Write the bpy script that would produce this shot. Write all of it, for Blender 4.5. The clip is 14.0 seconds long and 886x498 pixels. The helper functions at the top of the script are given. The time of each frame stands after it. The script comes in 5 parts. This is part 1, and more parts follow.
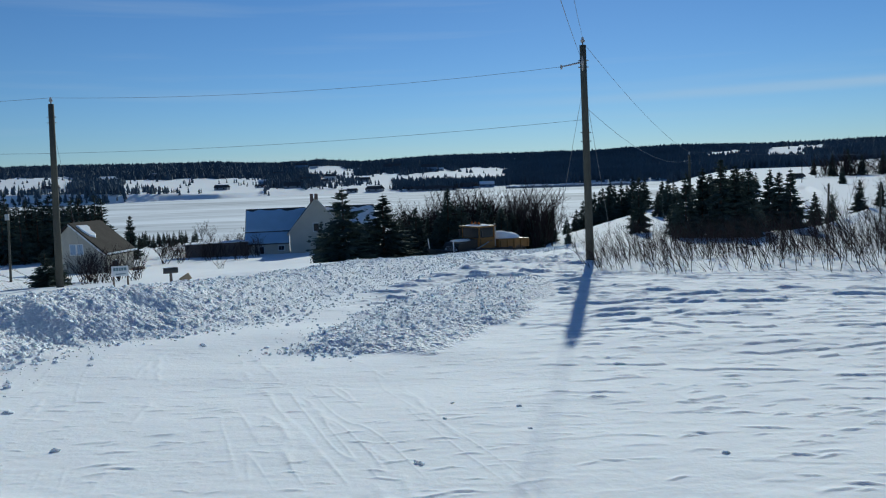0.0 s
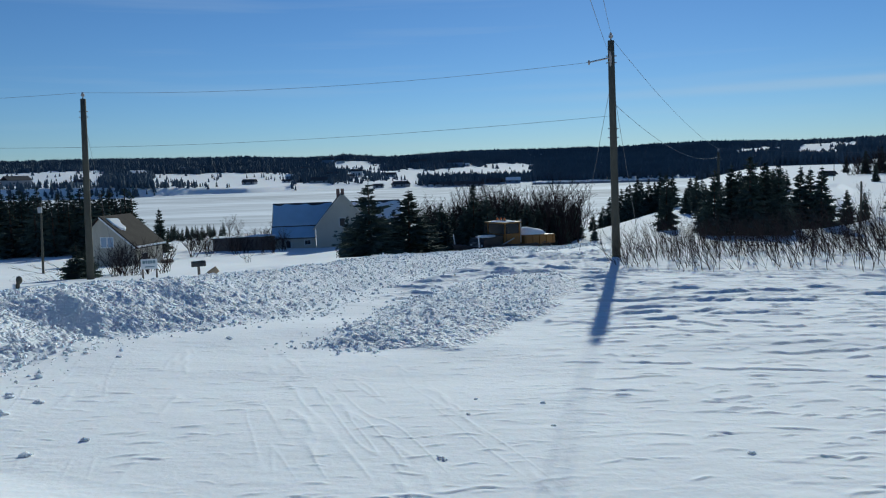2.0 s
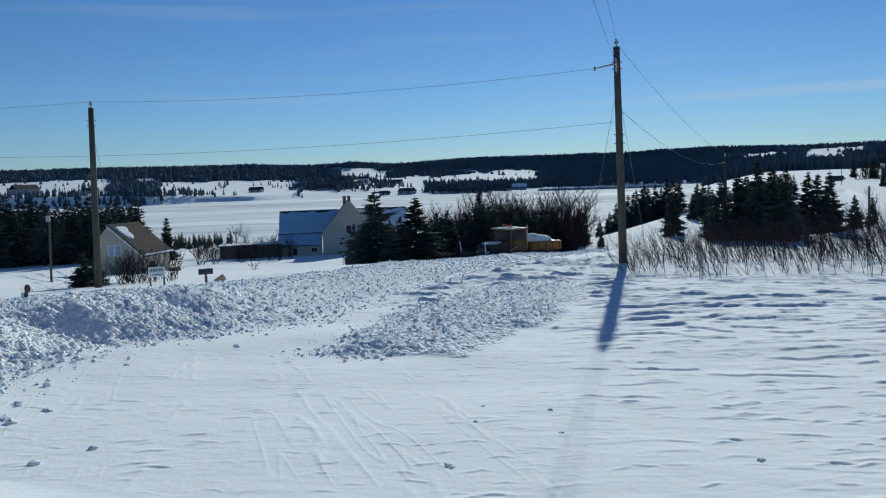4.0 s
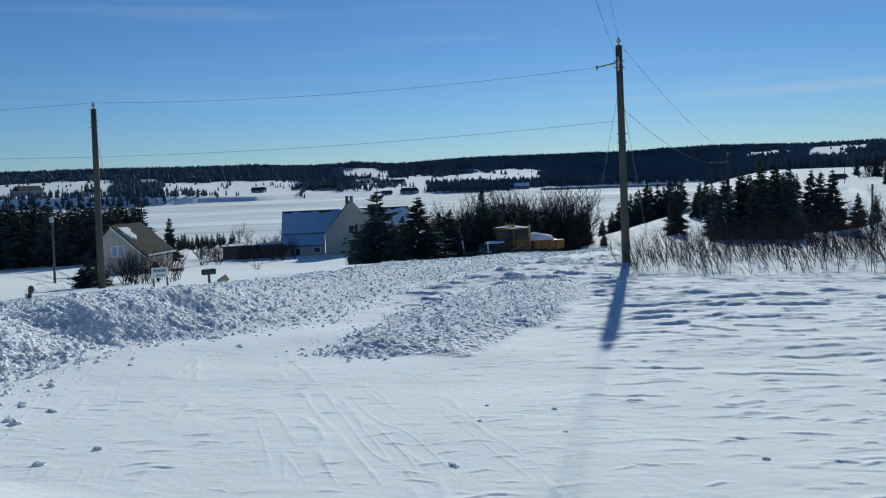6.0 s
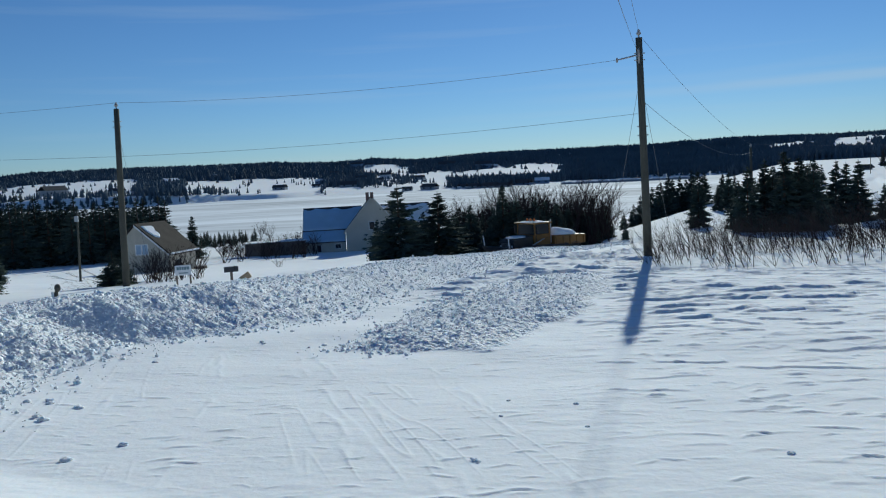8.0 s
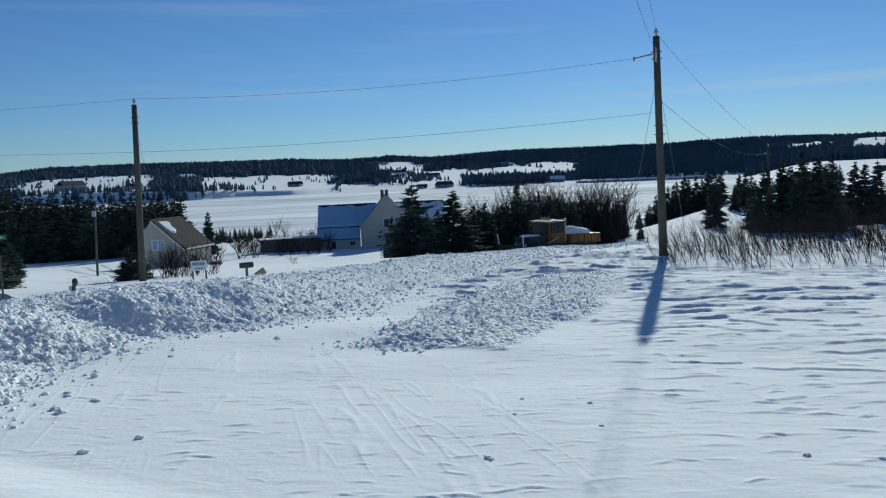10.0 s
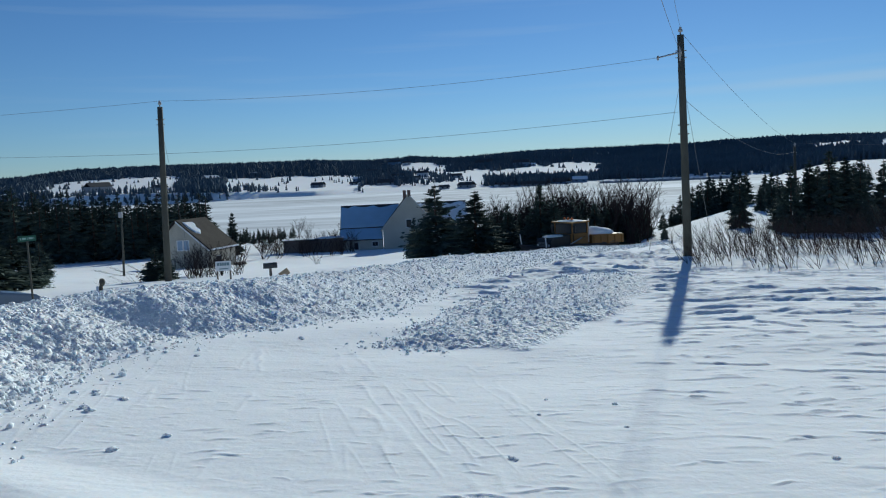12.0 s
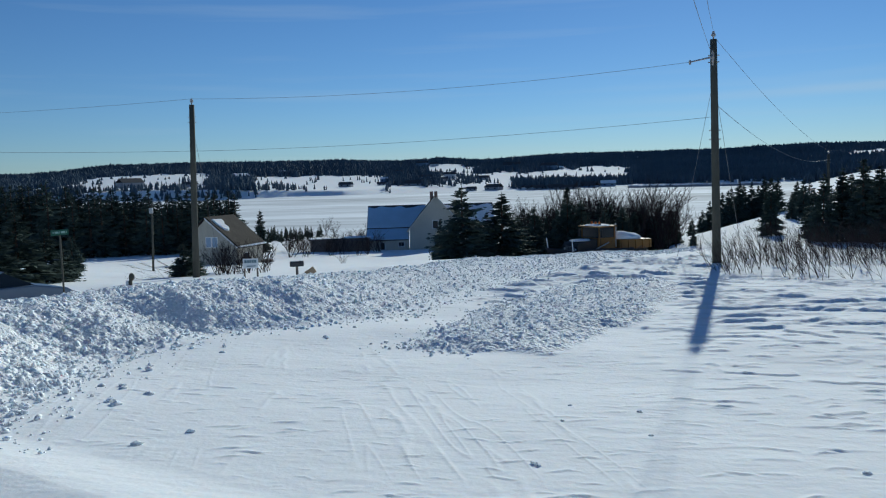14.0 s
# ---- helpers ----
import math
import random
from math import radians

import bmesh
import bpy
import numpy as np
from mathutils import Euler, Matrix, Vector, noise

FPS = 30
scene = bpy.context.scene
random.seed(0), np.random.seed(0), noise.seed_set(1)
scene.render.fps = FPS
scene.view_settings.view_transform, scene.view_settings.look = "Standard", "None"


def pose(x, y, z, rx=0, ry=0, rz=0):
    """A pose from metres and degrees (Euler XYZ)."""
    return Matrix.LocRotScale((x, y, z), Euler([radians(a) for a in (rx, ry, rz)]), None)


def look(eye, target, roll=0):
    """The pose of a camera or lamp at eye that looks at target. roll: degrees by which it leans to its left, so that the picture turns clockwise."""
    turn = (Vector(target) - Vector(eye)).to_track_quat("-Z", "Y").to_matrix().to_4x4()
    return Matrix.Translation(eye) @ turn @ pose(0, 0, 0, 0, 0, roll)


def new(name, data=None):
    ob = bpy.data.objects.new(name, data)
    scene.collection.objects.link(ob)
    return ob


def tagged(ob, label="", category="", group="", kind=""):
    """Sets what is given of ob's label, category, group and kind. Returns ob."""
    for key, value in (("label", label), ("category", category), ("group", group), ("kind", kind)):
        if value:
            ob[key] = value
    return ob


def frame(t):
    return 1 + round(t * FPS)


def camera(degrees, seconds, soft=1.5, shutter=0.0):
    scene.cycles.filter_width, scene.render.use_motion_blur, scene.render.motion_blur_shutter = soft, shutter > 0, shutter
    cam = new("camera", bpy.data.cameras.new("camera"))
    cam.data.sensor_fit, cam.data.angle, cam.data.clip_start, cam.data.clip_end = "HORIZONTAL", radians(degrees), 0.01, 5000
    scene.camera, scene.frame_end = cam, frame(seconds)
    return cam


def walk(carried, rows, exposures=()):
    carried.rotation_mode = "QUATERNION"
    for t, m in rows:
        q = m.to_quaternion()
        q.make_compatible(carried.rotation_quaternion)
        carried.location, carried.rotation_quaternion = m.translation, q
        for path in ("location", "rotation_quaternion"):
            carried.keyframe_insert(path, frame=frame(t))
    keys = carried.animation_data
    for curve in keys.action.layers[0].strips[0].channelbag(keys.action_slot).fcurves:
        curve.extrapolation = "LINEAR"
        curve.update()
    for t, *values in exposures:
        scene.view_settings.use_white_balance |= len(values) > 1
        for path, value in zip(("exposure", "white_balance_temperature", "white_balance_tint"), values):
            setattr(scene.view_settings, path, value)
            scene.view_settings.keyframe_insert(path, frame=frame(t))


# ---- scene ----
# ---------------------------------------------------------------- camera
EYE = 1.6
cam = camera(59.2, 14.0, soft=1.15)
ROWS = [
    (0.0, 0.000, 0.000, 0.000, -0.000, -5.450, 2.050),
    (0.5, 0.003, 0.002, -0.001, 0.477, -5.422, 1.915),
    (1.0, 0.002, -0.005, 0.004, 0.858, -5.621, 2.262),
    (1.5, 0.009, 0.004, 0.001, 1.350, -5.751, 1.800),
    (2.0, 0.006, -0.002, 0.003, 1.904, -5.709, 1.750),
    (2.5, 0.002, -0.002, 0.003, 1.900, -5.630, 1.731),
    (5.0, 0.006, -0.007, 0.006, 2.727, -5.034, 2.351),
    (5.5, 0.002, 0.013, 0.001, 2.759, -5.089, 2.458),
    (6.0, -0.002, 0.000, 0.003, 2.526, -5.220, 2.255),
    (6.5, -0.001, -0.001, 0.005, 2.598, -5.224, 2.445),
    (7.0, 0.002, -0.015, 0.005, 3.448, -5.277, 2.361),
    (7.5, 0.002, -0.001, 0.003, 3.909, -5.443, 2.538),
    (8.0, 0.005, 0.005, 0.001, 3.993, -5.485, 2.919),
    (8.5, 0.007, -0.003, 0.008, 4.346, -5.477, 2.829),
    (11.0, -0.007, -0.004, -0.003, 5.508, -5.633, 2.706),
    (11.5, -0.006, -0.002, 0.001, 5.929, -5.426, 2.850),
    (12.0, -0.017, -0.010, -0.001, 6.703, -5.478, 2.673),
    (12.5, -0.021, 0.006, -0.003, 7.371, -5.797, 2.351),
    (13.0, -0.016, 0.007, -0.001, 7.461, -5.858, 2.277),
    (13.5, -0.015, 0.006, 0.002, 7.796, -5.444, 2.171),
    (14.0, -0.019, 0.014, 0.002, 8.711, -5.291, 1.702),
]
walk(cam, [(t, pose(x, y, EYE + z, 90 + pitch, roll, yaw)) for t, x, y, z, yaw, pitch, roll in ROWS],
     exposures=[(0.0, 0.0, 5600, 0), (14.0, 0.0, 5600, 0)])

# ---------------------------------------------------------------- sky and sun
SUN_AZ, SUN_EL = 10.85, 18.9          # degrees; azimuth to the right of +y
world = bpy.data.worlds.new("world")
scene.world = world
world.use_nodes = True
wn, wl = world.node_tree.nodes, world.node_tree.links
wn.clear()
w_out, w_bg = wn.new("ShaderNodeOutputWorld"), wn.new("ShaderNodeBackground")
sky = wn.new("ShaderNodeTexSky")
sky.sky_type, sky.sun_disc = "NISHITA", False
sky.sun_elevation, sky.sun_rotation = radians(SUN_EL), radians(SUN_AZ)
sky.altitude, sky.air_density, sky.dust_density, sky.ozone_density = 20, 0.9, 0.02, 3.0
w_bg.inputs["Strength"].default_value = 0.056
# thin cirrus: long, faint streaks
w_geo, w_map = wn.new("ShaderNodeTexCoord"), wn.new("ShaderNodeMapping")
w_map.inputs["Rotation"].default_value = (0, radians(-4), 0)
w_map.inputs["Scale"].default_value = (1.2, 1.2, 26)
w_noise = wn.new("ShaderNodeTexNoise")
w_noise.inputs["Scale"].default_value, w_noise.inputs["Detail"].default_value = 1.6, 5
w_ramp = wn.new("ShaderNodeMapRange")
w_ramp.inputs["From Min"].default_value, w_ramp.inputs["From Max"].default_value = 0.54, 0.80
w_ramp.inputs["To Max"].default_value = 0.20
w_mix = wn.new("ShaderNodeMix")
w_mix.data_type = "RGBA"
w_mix.inputs["B"].default_value = (9.0, 9.6, 10.2, 1)
wl.new(w_geo.outputs["Generated"], w_map.inputs["Vector"])
wl.new(w_map.outputs["Vector"], w_noise.inputs["Vector"])
wl.new(w_noise.outputs["Fac"], w_ramp.inputs["Value"])
# one long streak, low on the sunny side
w_sep, w_band, w_fade, w_streak, w_sum = wn.new("ShaderNodeSeparateXYZ"), wn.new("ShaderNodeMapRange"), wn.new("ShaderNodeMapRange"), wn.new("ShaderNodeMath"), wn.new("ShaderNodeMath")
w_off, w_abs, w_both = wn.new("ShaderNodeMath"), wn.new("ShaderNodeMath"), wn.new("ShaderNodeMath")
wl.new(w_geo.outputs["Generated"], w_sep.inputs["Vector"])
w_off.operation, w_off.inputs[1].default_value = "SUBTRACT", 0.0855
w_abs.operation = "ABSOLUTE"
wl.new(w_sep.outputs["Z"], w_off.inputs[0])
wl.new(w_off.outputs[0], w_abs.inputs[0])
w_band.interpolation_type = "SMOOTHSTEP"
w_band.inputs["From Min"].default_value, w_band.inputs["From Max"].default_value = 0.009, 0.0
w_fade.inputs["From Min"].default_value, w_fade.inputs["From Max"].default_value = 0.0, 0.5
wl.new(w_abs.outputs[0], w_band.inputs["Value"])
wl.new(w_sep.outputs["X"], w_fade.inputs["Value"])
w_both.operation = w_streak.operation = "MULTIPLY"
wl.new(w_band.outputs["Result"], w_both.inputs[0])
wl.new(w_fade.outputs["Result"], w_both.inputs[1])
wl.new(w_both.outputs[0], w_streak.inputs[0])
wl.new(w_noise.outputs["Fac"], w_streak.inputs[1])
w_sum.operation, w_sum.inputs[1].default_value = "MULTIPLY_ADD", 0.8
wl.new(w_streak.outputs[0], w_sum.inputs[0])
wl.new(w_ramp.outputs["Result"], w_sum.inputs[2])
wl.new(w_sum.outputs[0], w_mix.inputs["Factor"])
w_tint = wn.new("ShaderNodeVectorMath")
w_tint.operation = "MULTIPLY"
w_tint.inputs[1].default_value = (0.80, 0.945, 1.20)
wl.new(sky.outputs["Color"], w_tint.inputs[0])
wl.new(w_tint.outputs["Vector"], w_mix.inputs["A"])
wl.new(w_mix.outputs["Result"], w_bg.inputs["Color"])
wl.new(w_bg.outputs["Background"], w_out.inputs["Surface"])

sun = new("sun", bpy.data.lights.new("sun", "SUN"))
sun.data.energy, sun.data.angle, sun.data.color = 4.5, radians(0.34), (1.0, 0.92, 0.77)
a, e = radians(SUN_AZ), radians(SUN_EL)
TO_SUN = Vector((math.sin(a) * math.cos(e), math.cos(a) * math.cos(e), math.sin(e)))
sun.matrix_world = look(TO_SUN * 50, (0, 0, 0))


# ---------------------------------------------------------------- materials
def material(name, colour, rough=0.7, vary=0.25, scale=6.0, fine=60.0, bump=0.2, dist=0.01, metal=0.0, spread=0.0, spec=0.5):
    """A surface with two scales of colour variation and a fine relief. spread: variation from piece to piece."""
    m = bpy.data.materials.new(name)
    m.use_nodes = True
    n, l = m.node_tree.nodes, m.node_tree.links
    b = n["Principled BSDF"]
    b.inputs["Roughness"].default_value, b.inputs["Metallic"].default_value = rough, metal
    b.inputs["Specular IOR Level"].default_value = spec
    tc = n.new("ShaderNodeTexCoord")
    big, small = n.new("ShaderNodeTexNoise"), n.new("ShaderNodeTexNoise")
    big.inputs["Scale"].default_value, small.inputs["Scale"].default_value = scale, fine
    big.inputs["Detail"].default_value, small.inputs["Detail"].default_value = 4, 3
    l.new(tc.outputs["Object"], big.inputs["Vector"])
    l.new(tc.outputs["Object"], small.inputs["Vector"])
    mean = n.new("ShaderNodeMath")
    mean.operation = "ADD"
    l.new(big.outputs["Fac"], mean.inputs[0])
    l.new(small.outputs["Fac"], mean.inputs[1])
    last = mean.outputs[0]
    if spread:
        info, more = n.new("ShaderNodeObjectInfo"), n.new("ShaderNodeMath")
        more.operation, more.inputs[1].default_value = "MULTIPLY_ADD", spread
        l.new(info.outputs["Random"], more.inputs[0])
        l.new(last, more.inputs[2])
        last = more.outputs[0]
    ramp = n.new("ShaderNodeMapRange")
    ramp.inputs["From Min"].default_value, ramp.inputs["From Max"].default_value = 0.6, 1.4 + spread
    ramp.inputs["To Min"].default_value, ramp.inputs["To Max"].default_value = 1 - vary, 1 + vary
    l.new(last, ramp.inputs["Value"])
    mul = n.new("ShaderNodeVectorMath")
    mul.operation = "SCALE"
    mul.inputs[0].default_value = colour
    l.new(ramp.outputs["Result"], mul.inputs["Scale"])
    l.new(mul.outputs["Vector"], b.inputs["Base Color"])
    bp = n.new("ShaderNodeBump")
    bp.inputs["Strength"].default_value, bp.inputs["Distance"].default_value = bump, dist
    l.new(small.outputs["Fac"], bp.inputs["Height"])
    l.new(bp.outputs["Normal"], b.inputs["Normal"])
    return m


M_SNOW = material("snow", (0.84, 0.86, 0.88), 0.95, 0.035, 0.9, 26, 0.30, 0.010, spec=0.04)
def rubble_grain(m):
    """Crumbs of broken snow, as relief where the ground is marked as broken."""
    n, l = m.node_tree.nodes, m.node_tree.links
    b = n["Principled BSDF"]
    tc, cell, cloud = n.new("ShaderNodeTexCoord"), n.new("ShaderNodeTexVoronoi"), n.new("ShaderNodeTexNoise")
    cell.inputs["Scale"].default_value, cloud.inputs["Scale"].default_value, cloud.inputs["Detail"].default_value = 19, 14, 5
    mark, height, bp = n.new("ShaderNodeAttribute"), n.new("ShaderNodeMath"), n.new("ShaderNodeBump")
    mark.attribute_name = "broken"
    height.operation = "SUBTRACT"
    l.new(tc.outputs["Object"], cell.inputs["Vector"])
    l.new(tc.outputs["Object"], cloud.inputs["Vector"])
    l.new(cloud.outputs["Fac"], height.inputs[0])
    l.new(cell.outputs["Distance"], height.inputs[1])
    l.new(height.outputs[0], bp.inputs["Height"])
    l.new(mark.outputs["Fac"], bp.inputs["Strength"])
    bp.inputs["Distance"].default_value = 0.026
    l.new(b.inputs["Normal"].links[0].from_socket, bp.inputs["Normal"])
    l.new(bp.outputs["Normal"], b.inputs["Normal"])


rubble_grain(M_SNOW)
M_CHUNK = material("snow_chunk", (0.80, 0.83, 0.86), 0.95, 0.06, 3.0, 40, 0.4, 0.015, spec=0.04)
M_ICE = material("bay_snow", (0.76, 0.79, 0.81), 0.95, 0.42, 0.010, 0.055, 0.5, 0.6, spec=0.03)
for n_ice in [q for q in M_ICE.node_tree.nodes if q.type == "TEX_NOISE"]:
    stretch = M_ICE.node_tree.nodes.new("ShaderNodeMapping")      # wind streaks along the shore
    stretch.inputs["Scale"].default_value, stretch.inputs["Rotation"].default_value = (0.35, 1.3, 1), (0, 0, 0.12)
    M_ICE.node_tree.links.new(n_ice.inputs["Vector"].links[0].from_socket, stretch.inputs["Vector"])
    M_ICE.node_tree.links.new(stretch.outputs["Vector"], n_ice.inputs["Vector"])
for m_white in (M_SNOW, M_CHUNK):
    shader = m_white.node_tree.nodes["Principled BSDF"]
    shader.inputs["Subsurface Weight"].default_value, shader.inputs["Subsurface Scale"].default_value = 0.4, 0.05
    shader.inputs["Subsurface Radius"].default_value = (0.7, 0.85, 1.0)
M_NEEDLE = material("needles", (0.075, 0.100, 0.085), 0.9, 0.45, 2.0, 30, 0.1, 0.01, spread=0.3, spec=0.04)
# bluer needles for the far hills: the haze of distance is in the colour
M_HAZYWOOD = material("hazed_needles", (0.075, 0.105, 0.135), 0.9, 0.25, 0.004, 0.03, 0.1, 0.1, spec=0.1)
M_BARK = material("bark", (0.085, 0.062, 0.048), 0.85, 0.4, 8, 70, 0.6, 0.01, spread=0.3, spec=0.2)
M_TWIG = material("twig", (0.040, 0.033, 0.033), 0.9, 0.35, 6, 50, 0.3, 0.004, spread=0.3, spec=0.05)
M_POLE = material("pole_wood", (0.090, 0.088, 0.072), 0.85, 0.25, 2.0, 45, 0.6, 0.012, spec=0.2)
M_STEEL = material("galvanised_steel", (0.35, 0.36, 0.38), 0.45, 0.2, 5, 60, 0.1, 0.003, metal=0.8)
M_WIRE = material("wire", (0.16, 0.16, 0.17), 0.5, 0.2, 3, 60, 0.1, 0.002, metal=0.4)
M_PORCELAIN = material("porcelain", (0.32, 0.30, 0.29), 0.3, 0.15, 8, 60, 0.05, 0.002)
M_CREAM = material("cream_siding", (0.54, 0.51, 0.43), 0.7, 0.10, 0.7, 18, 0.3, 0.02)
M_SHINGLE = material("weathered_shingle", (0.46, 0.42, 0.34), 0.8, 0.22, 1.2, 22, 0.4, 0.02)
M_ROOF = material("roof_shingle", (0.045, 0.039, 0.036), 0.9, 0.3, 1.0, 20, 0.5, 0.02, spec=0.1)
M_DARKROOF = material("dark_roof", (0.05, 0.05, 0.055), 0.8, 0.3, 1.0, 20, 0.4, 0.02)
M_BLUEROOF = material("snowy_blue_roof", (0.40, 0.56, 0.72), 0.7, 0.12, 0.5, 12, 0.15, 0.01, spec=0.2)
# pale blue base colour stands in for sky reflected in the cottage panes
M_SKYPANE = material("sky_reflection_glass", (0.30, 0.40, 0.52), 0.15, 0.15, 2, 20, 0.02, 0.002)
M_TRIM = material("white_trim", (0.78, 0.78, 0.76), 0.6, 0.06, 2, 40, 0.1, 0.005)
M_BRICK = material("chimney_brick", (0.23, 0.15, 0.12), 0.85, 0.3, 4, 40, 0.5, 0.01)
M_GREYWOOD = material("grey_boards", (0.16, 0.13, 0.11), 0.85, 0.3, 1.5, 30, 0.5, 0.01)
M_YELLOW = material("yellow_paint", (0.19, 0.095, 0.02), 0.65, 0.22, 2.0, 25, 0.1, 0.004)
M_BLACK = material("black_steel", (0.022, 0.022, 0.024), 0.55, 0.3, 3, 40, 0.15, 0.004)
M_RUBBER = material("rubber", (0.02, 0.02, 0.02), 0.85, 0.3, 6, 60, 0.3, 0.006)
M_GLASS = material("dark_glass", (0.02, 0.027, 0.035), 0.2, 0.1, 1, 10, 0.0, 0.001, spec=0.25)
M_GREEN = material("green_sign", (0.01, 0.085, 0.05), 0.45, 0.1, 4, 50, 0.05, 0.002)
M_SIGNTEXT = material("sign_lettering", (0.28, 0.42, 0.36), 0.5, 0.1, 4, 40, 0.05, 0.002)
M_WHITE = material("white_paint", (0.75, 0.76, 0.77), 0.5, 0.08, 3, 40, 0.1, 0.003)
M_INK = material("sign_ink", (0.16, 0.24, 0.27), 0.6, 0.1, 4, 40, 0.05, 0.002)
M_MAILBOX = material("mailbox_metal", (0.045, 0.047, 0.05), 0.5, 0.2, 6, 50, 0.1, 0.003)
M_TAN = material("tan_wood", (0.34, 0.26, 0.17), 0.8, 0.2, 5, 50, 0.4, 0.006)
M_CAR = material("car_paint", (0.13, 0.17, 0.23), 0.35, 0.08, 2, 40, 0.02, 0.001, metal=0.5)
M_AMBER = material("amber_lens", (0.7, 0.16, 0.02), 0.3, 0.1, 4, 40, 0.02, 0.001)
M_FARWHITE = material("pale_siding", (0.50, 0.52, 0.55), 0.7, 0.1, 0.5, 10, 0.1, 0.02, spread=0.2)
M_FARBLUE = material("blue_siding", (0.14, 0.21, 0.31), 0.7, 0.15, 0.5, 10, 0.1, 0.02)
M_FARGREY = material("grey_siding", (0.26, 0.27, 0.29), 0.7, 0.15, 0.5, 10, 0.1, 0.02, spread=0.2)


# ---------------------------------------------------------------- terrain
def lattice(i, j, seed):
    v = np.sin(i * 127.1 + j * 311.7 + seed * 74.7) * 43758.5453
    return v - np.floor(v)


def soft(a, b, v):
    t = np.clip((v - a) / (b - a), 0, 1)
    return t * t * (3 - 2 * t)


def vnoise(x, y, seed=0):
    """Smooth noise, 0 to 1."""
    i, j = np.floor(x), np.floor(y)
    u, v = x - i, y - j
    u, v = u * u * (3 - 2 * u), v * v * (3 - 2 * v)
    return ((lattice(i, j, seed) * (1 - u) + lattice(i + 1, j, seed) * u) * (1 - v)
            + (lattice(i, j + 1, seed) * (1 - u) + lattice(i + 1, j + 1, seed) * u) * v)


def fbm(x, y, seed=0, octaves=4):
    s, amp, total = 0, 1, 0
    for k in range(octaves):
        s = s + amp * vnoise(x * 2 ** k, y * 2 ** k, seed + k)
        total += amp
        amp *= 0.5
    return s / total


def lumps(x, y, size, seed):
    """Rounded, broken lumps of about that size; the height in metres."""
    x, y = x / size, y / size
    i, j = np.floor(x), np.floor(y)
    best = np.zeros_like(x)
    for di in (-1, 0, 1):
        for dj in (-1, 0, 1):
            cx = i + di + 0.15 + 0.7 * lattice(i + di, j + dj, seed)
            cy = j + dj + 0.15 + 0.7 * lattice(i + di, j + dj, seed + 3)
            r = 0.25 + 0.5 * lattice(i + di, j + dj, seed + 5) ** 1.5
            q = 1 - ((x - cx) ** 2 + (y - cy) ** 2) / r ** 2
            best = np.maximum(best, np.sqrt(np.clip(q, 0, None)) * r)
    return best * size


def lips(x, y, long, deep, keep, seed, slant=0.9, edge=0.10):
    """Scattered wind-cut lips, steep towards the yard and fading away from it; height 0 to 1."""
    x, y = x * 0.985 + y * 0.17, y * 0.985 - x * 0.17
    u, v = x / long, y / deep
    i, j = np.floor(u), np.floor(v)
    best = np.zeros_like(u)
    for di in (-1, 0, 1):
        for dj in (-1, 0, 1):
            a, b = i + di, j + dj
            on = lattice(a, b, seed) < keep
            size = 0.35 + 0.45 * lattice(a, b, seed + 1)
            p = (u - a - lattice(a, b, seed + 2)) / size
            q = (v - b - lattice(a, b, seed + 3)) / (size * 1.3) + (lattice(a, b, seed + 4) - 0.3) * 0.9 * p * p + (lattice(a, b, seed + 6) - 0.35) * slant * p + 0.06 * np.sin(p * 5 + a)
            h = np.clip(1 - p * p, 0, None) * soft(0, edge, q) * np.clip(1 - q, 0, 1) ** 1.4 * size
            best = np.maximum(best, h * on)
    return best


def sastrugi(x, y, step, seed):
    """Wavy wind ridges with a sharp edge towards the yard, broken by gaps; height 0 to 1."""
    v = y / step + 2.4 * (fbm(x / 2.6, y / 2.2, seed) - 0.5) + 1.0 * (fbm(x / 0.9, y / 0.9, seed + 7, 3) - 0.5) + 0.22 * x
    saw = v - np.floor(v)
    return soft(0, 0.07, saw) * (1 - saw) ** 1.3 * soft(0.46, 0.66, fbm(x / (0.9 * step) + np.floor(v) * 3.7, y / 1.1, seed + 11, 3))


BAY = -12.9
FOOT_Y = (-40, 4, 6, 9, 11, 12.4, 14, 16, 19, 38.5, 50, 60, 75)
FOOT_X = (-9, -4.7, -5.1, -5.7, -5.2, -4.0, -3.1, -2.75, -2.45, 1.7, 5.2, 9.6, 16)


def foot_x(y):
    """The near foot of the ploughed bank."""
    return np.interp(y, FOOT_Y, FOOT_X)


def in_pile(x, y):
    """How far inside the heap of broken snow, in metres."""
    along = (x * 0.27 + (y - 10) * 0.963)
    across = x - (-1.55 + 0.27 * (y - 10) * 0.95)
    half = 1.15 + 0.55 * soft(0, 4, along) - 1.0 * soft(9, 14, along)
    edge = 0.35 * (fbm(x * 1.3, y * 1.3, 41) - 0.5) * 2
    return np.minimum(np.minimum(half - np.abs(across - 0.35), along + 0.35), 13.2 - along) + edge


# the land beyond the bay, by bearing: height of the shore bank and of the ridge as seen from the yard, in 1/1380 of the distance
FAR_AZ = (-60, -36.5, -32, -27.5, -22.6, -17.4, -11.8, -9, -6, -0.3, 5.4, 11, 16.3, 21.3, 26, 60)
BLUFF_SLOPE = (-16, -14, -8, -9, -13, -18, -20, -20, -21, -23, -24, -19, -19, -9, -8, -8)
RIDGE_SLOPE = (15, 17, 27, 30.5, 28.5, 29, 25, 30, 24, 29, 27, 26, 32, 30, 28, 28)


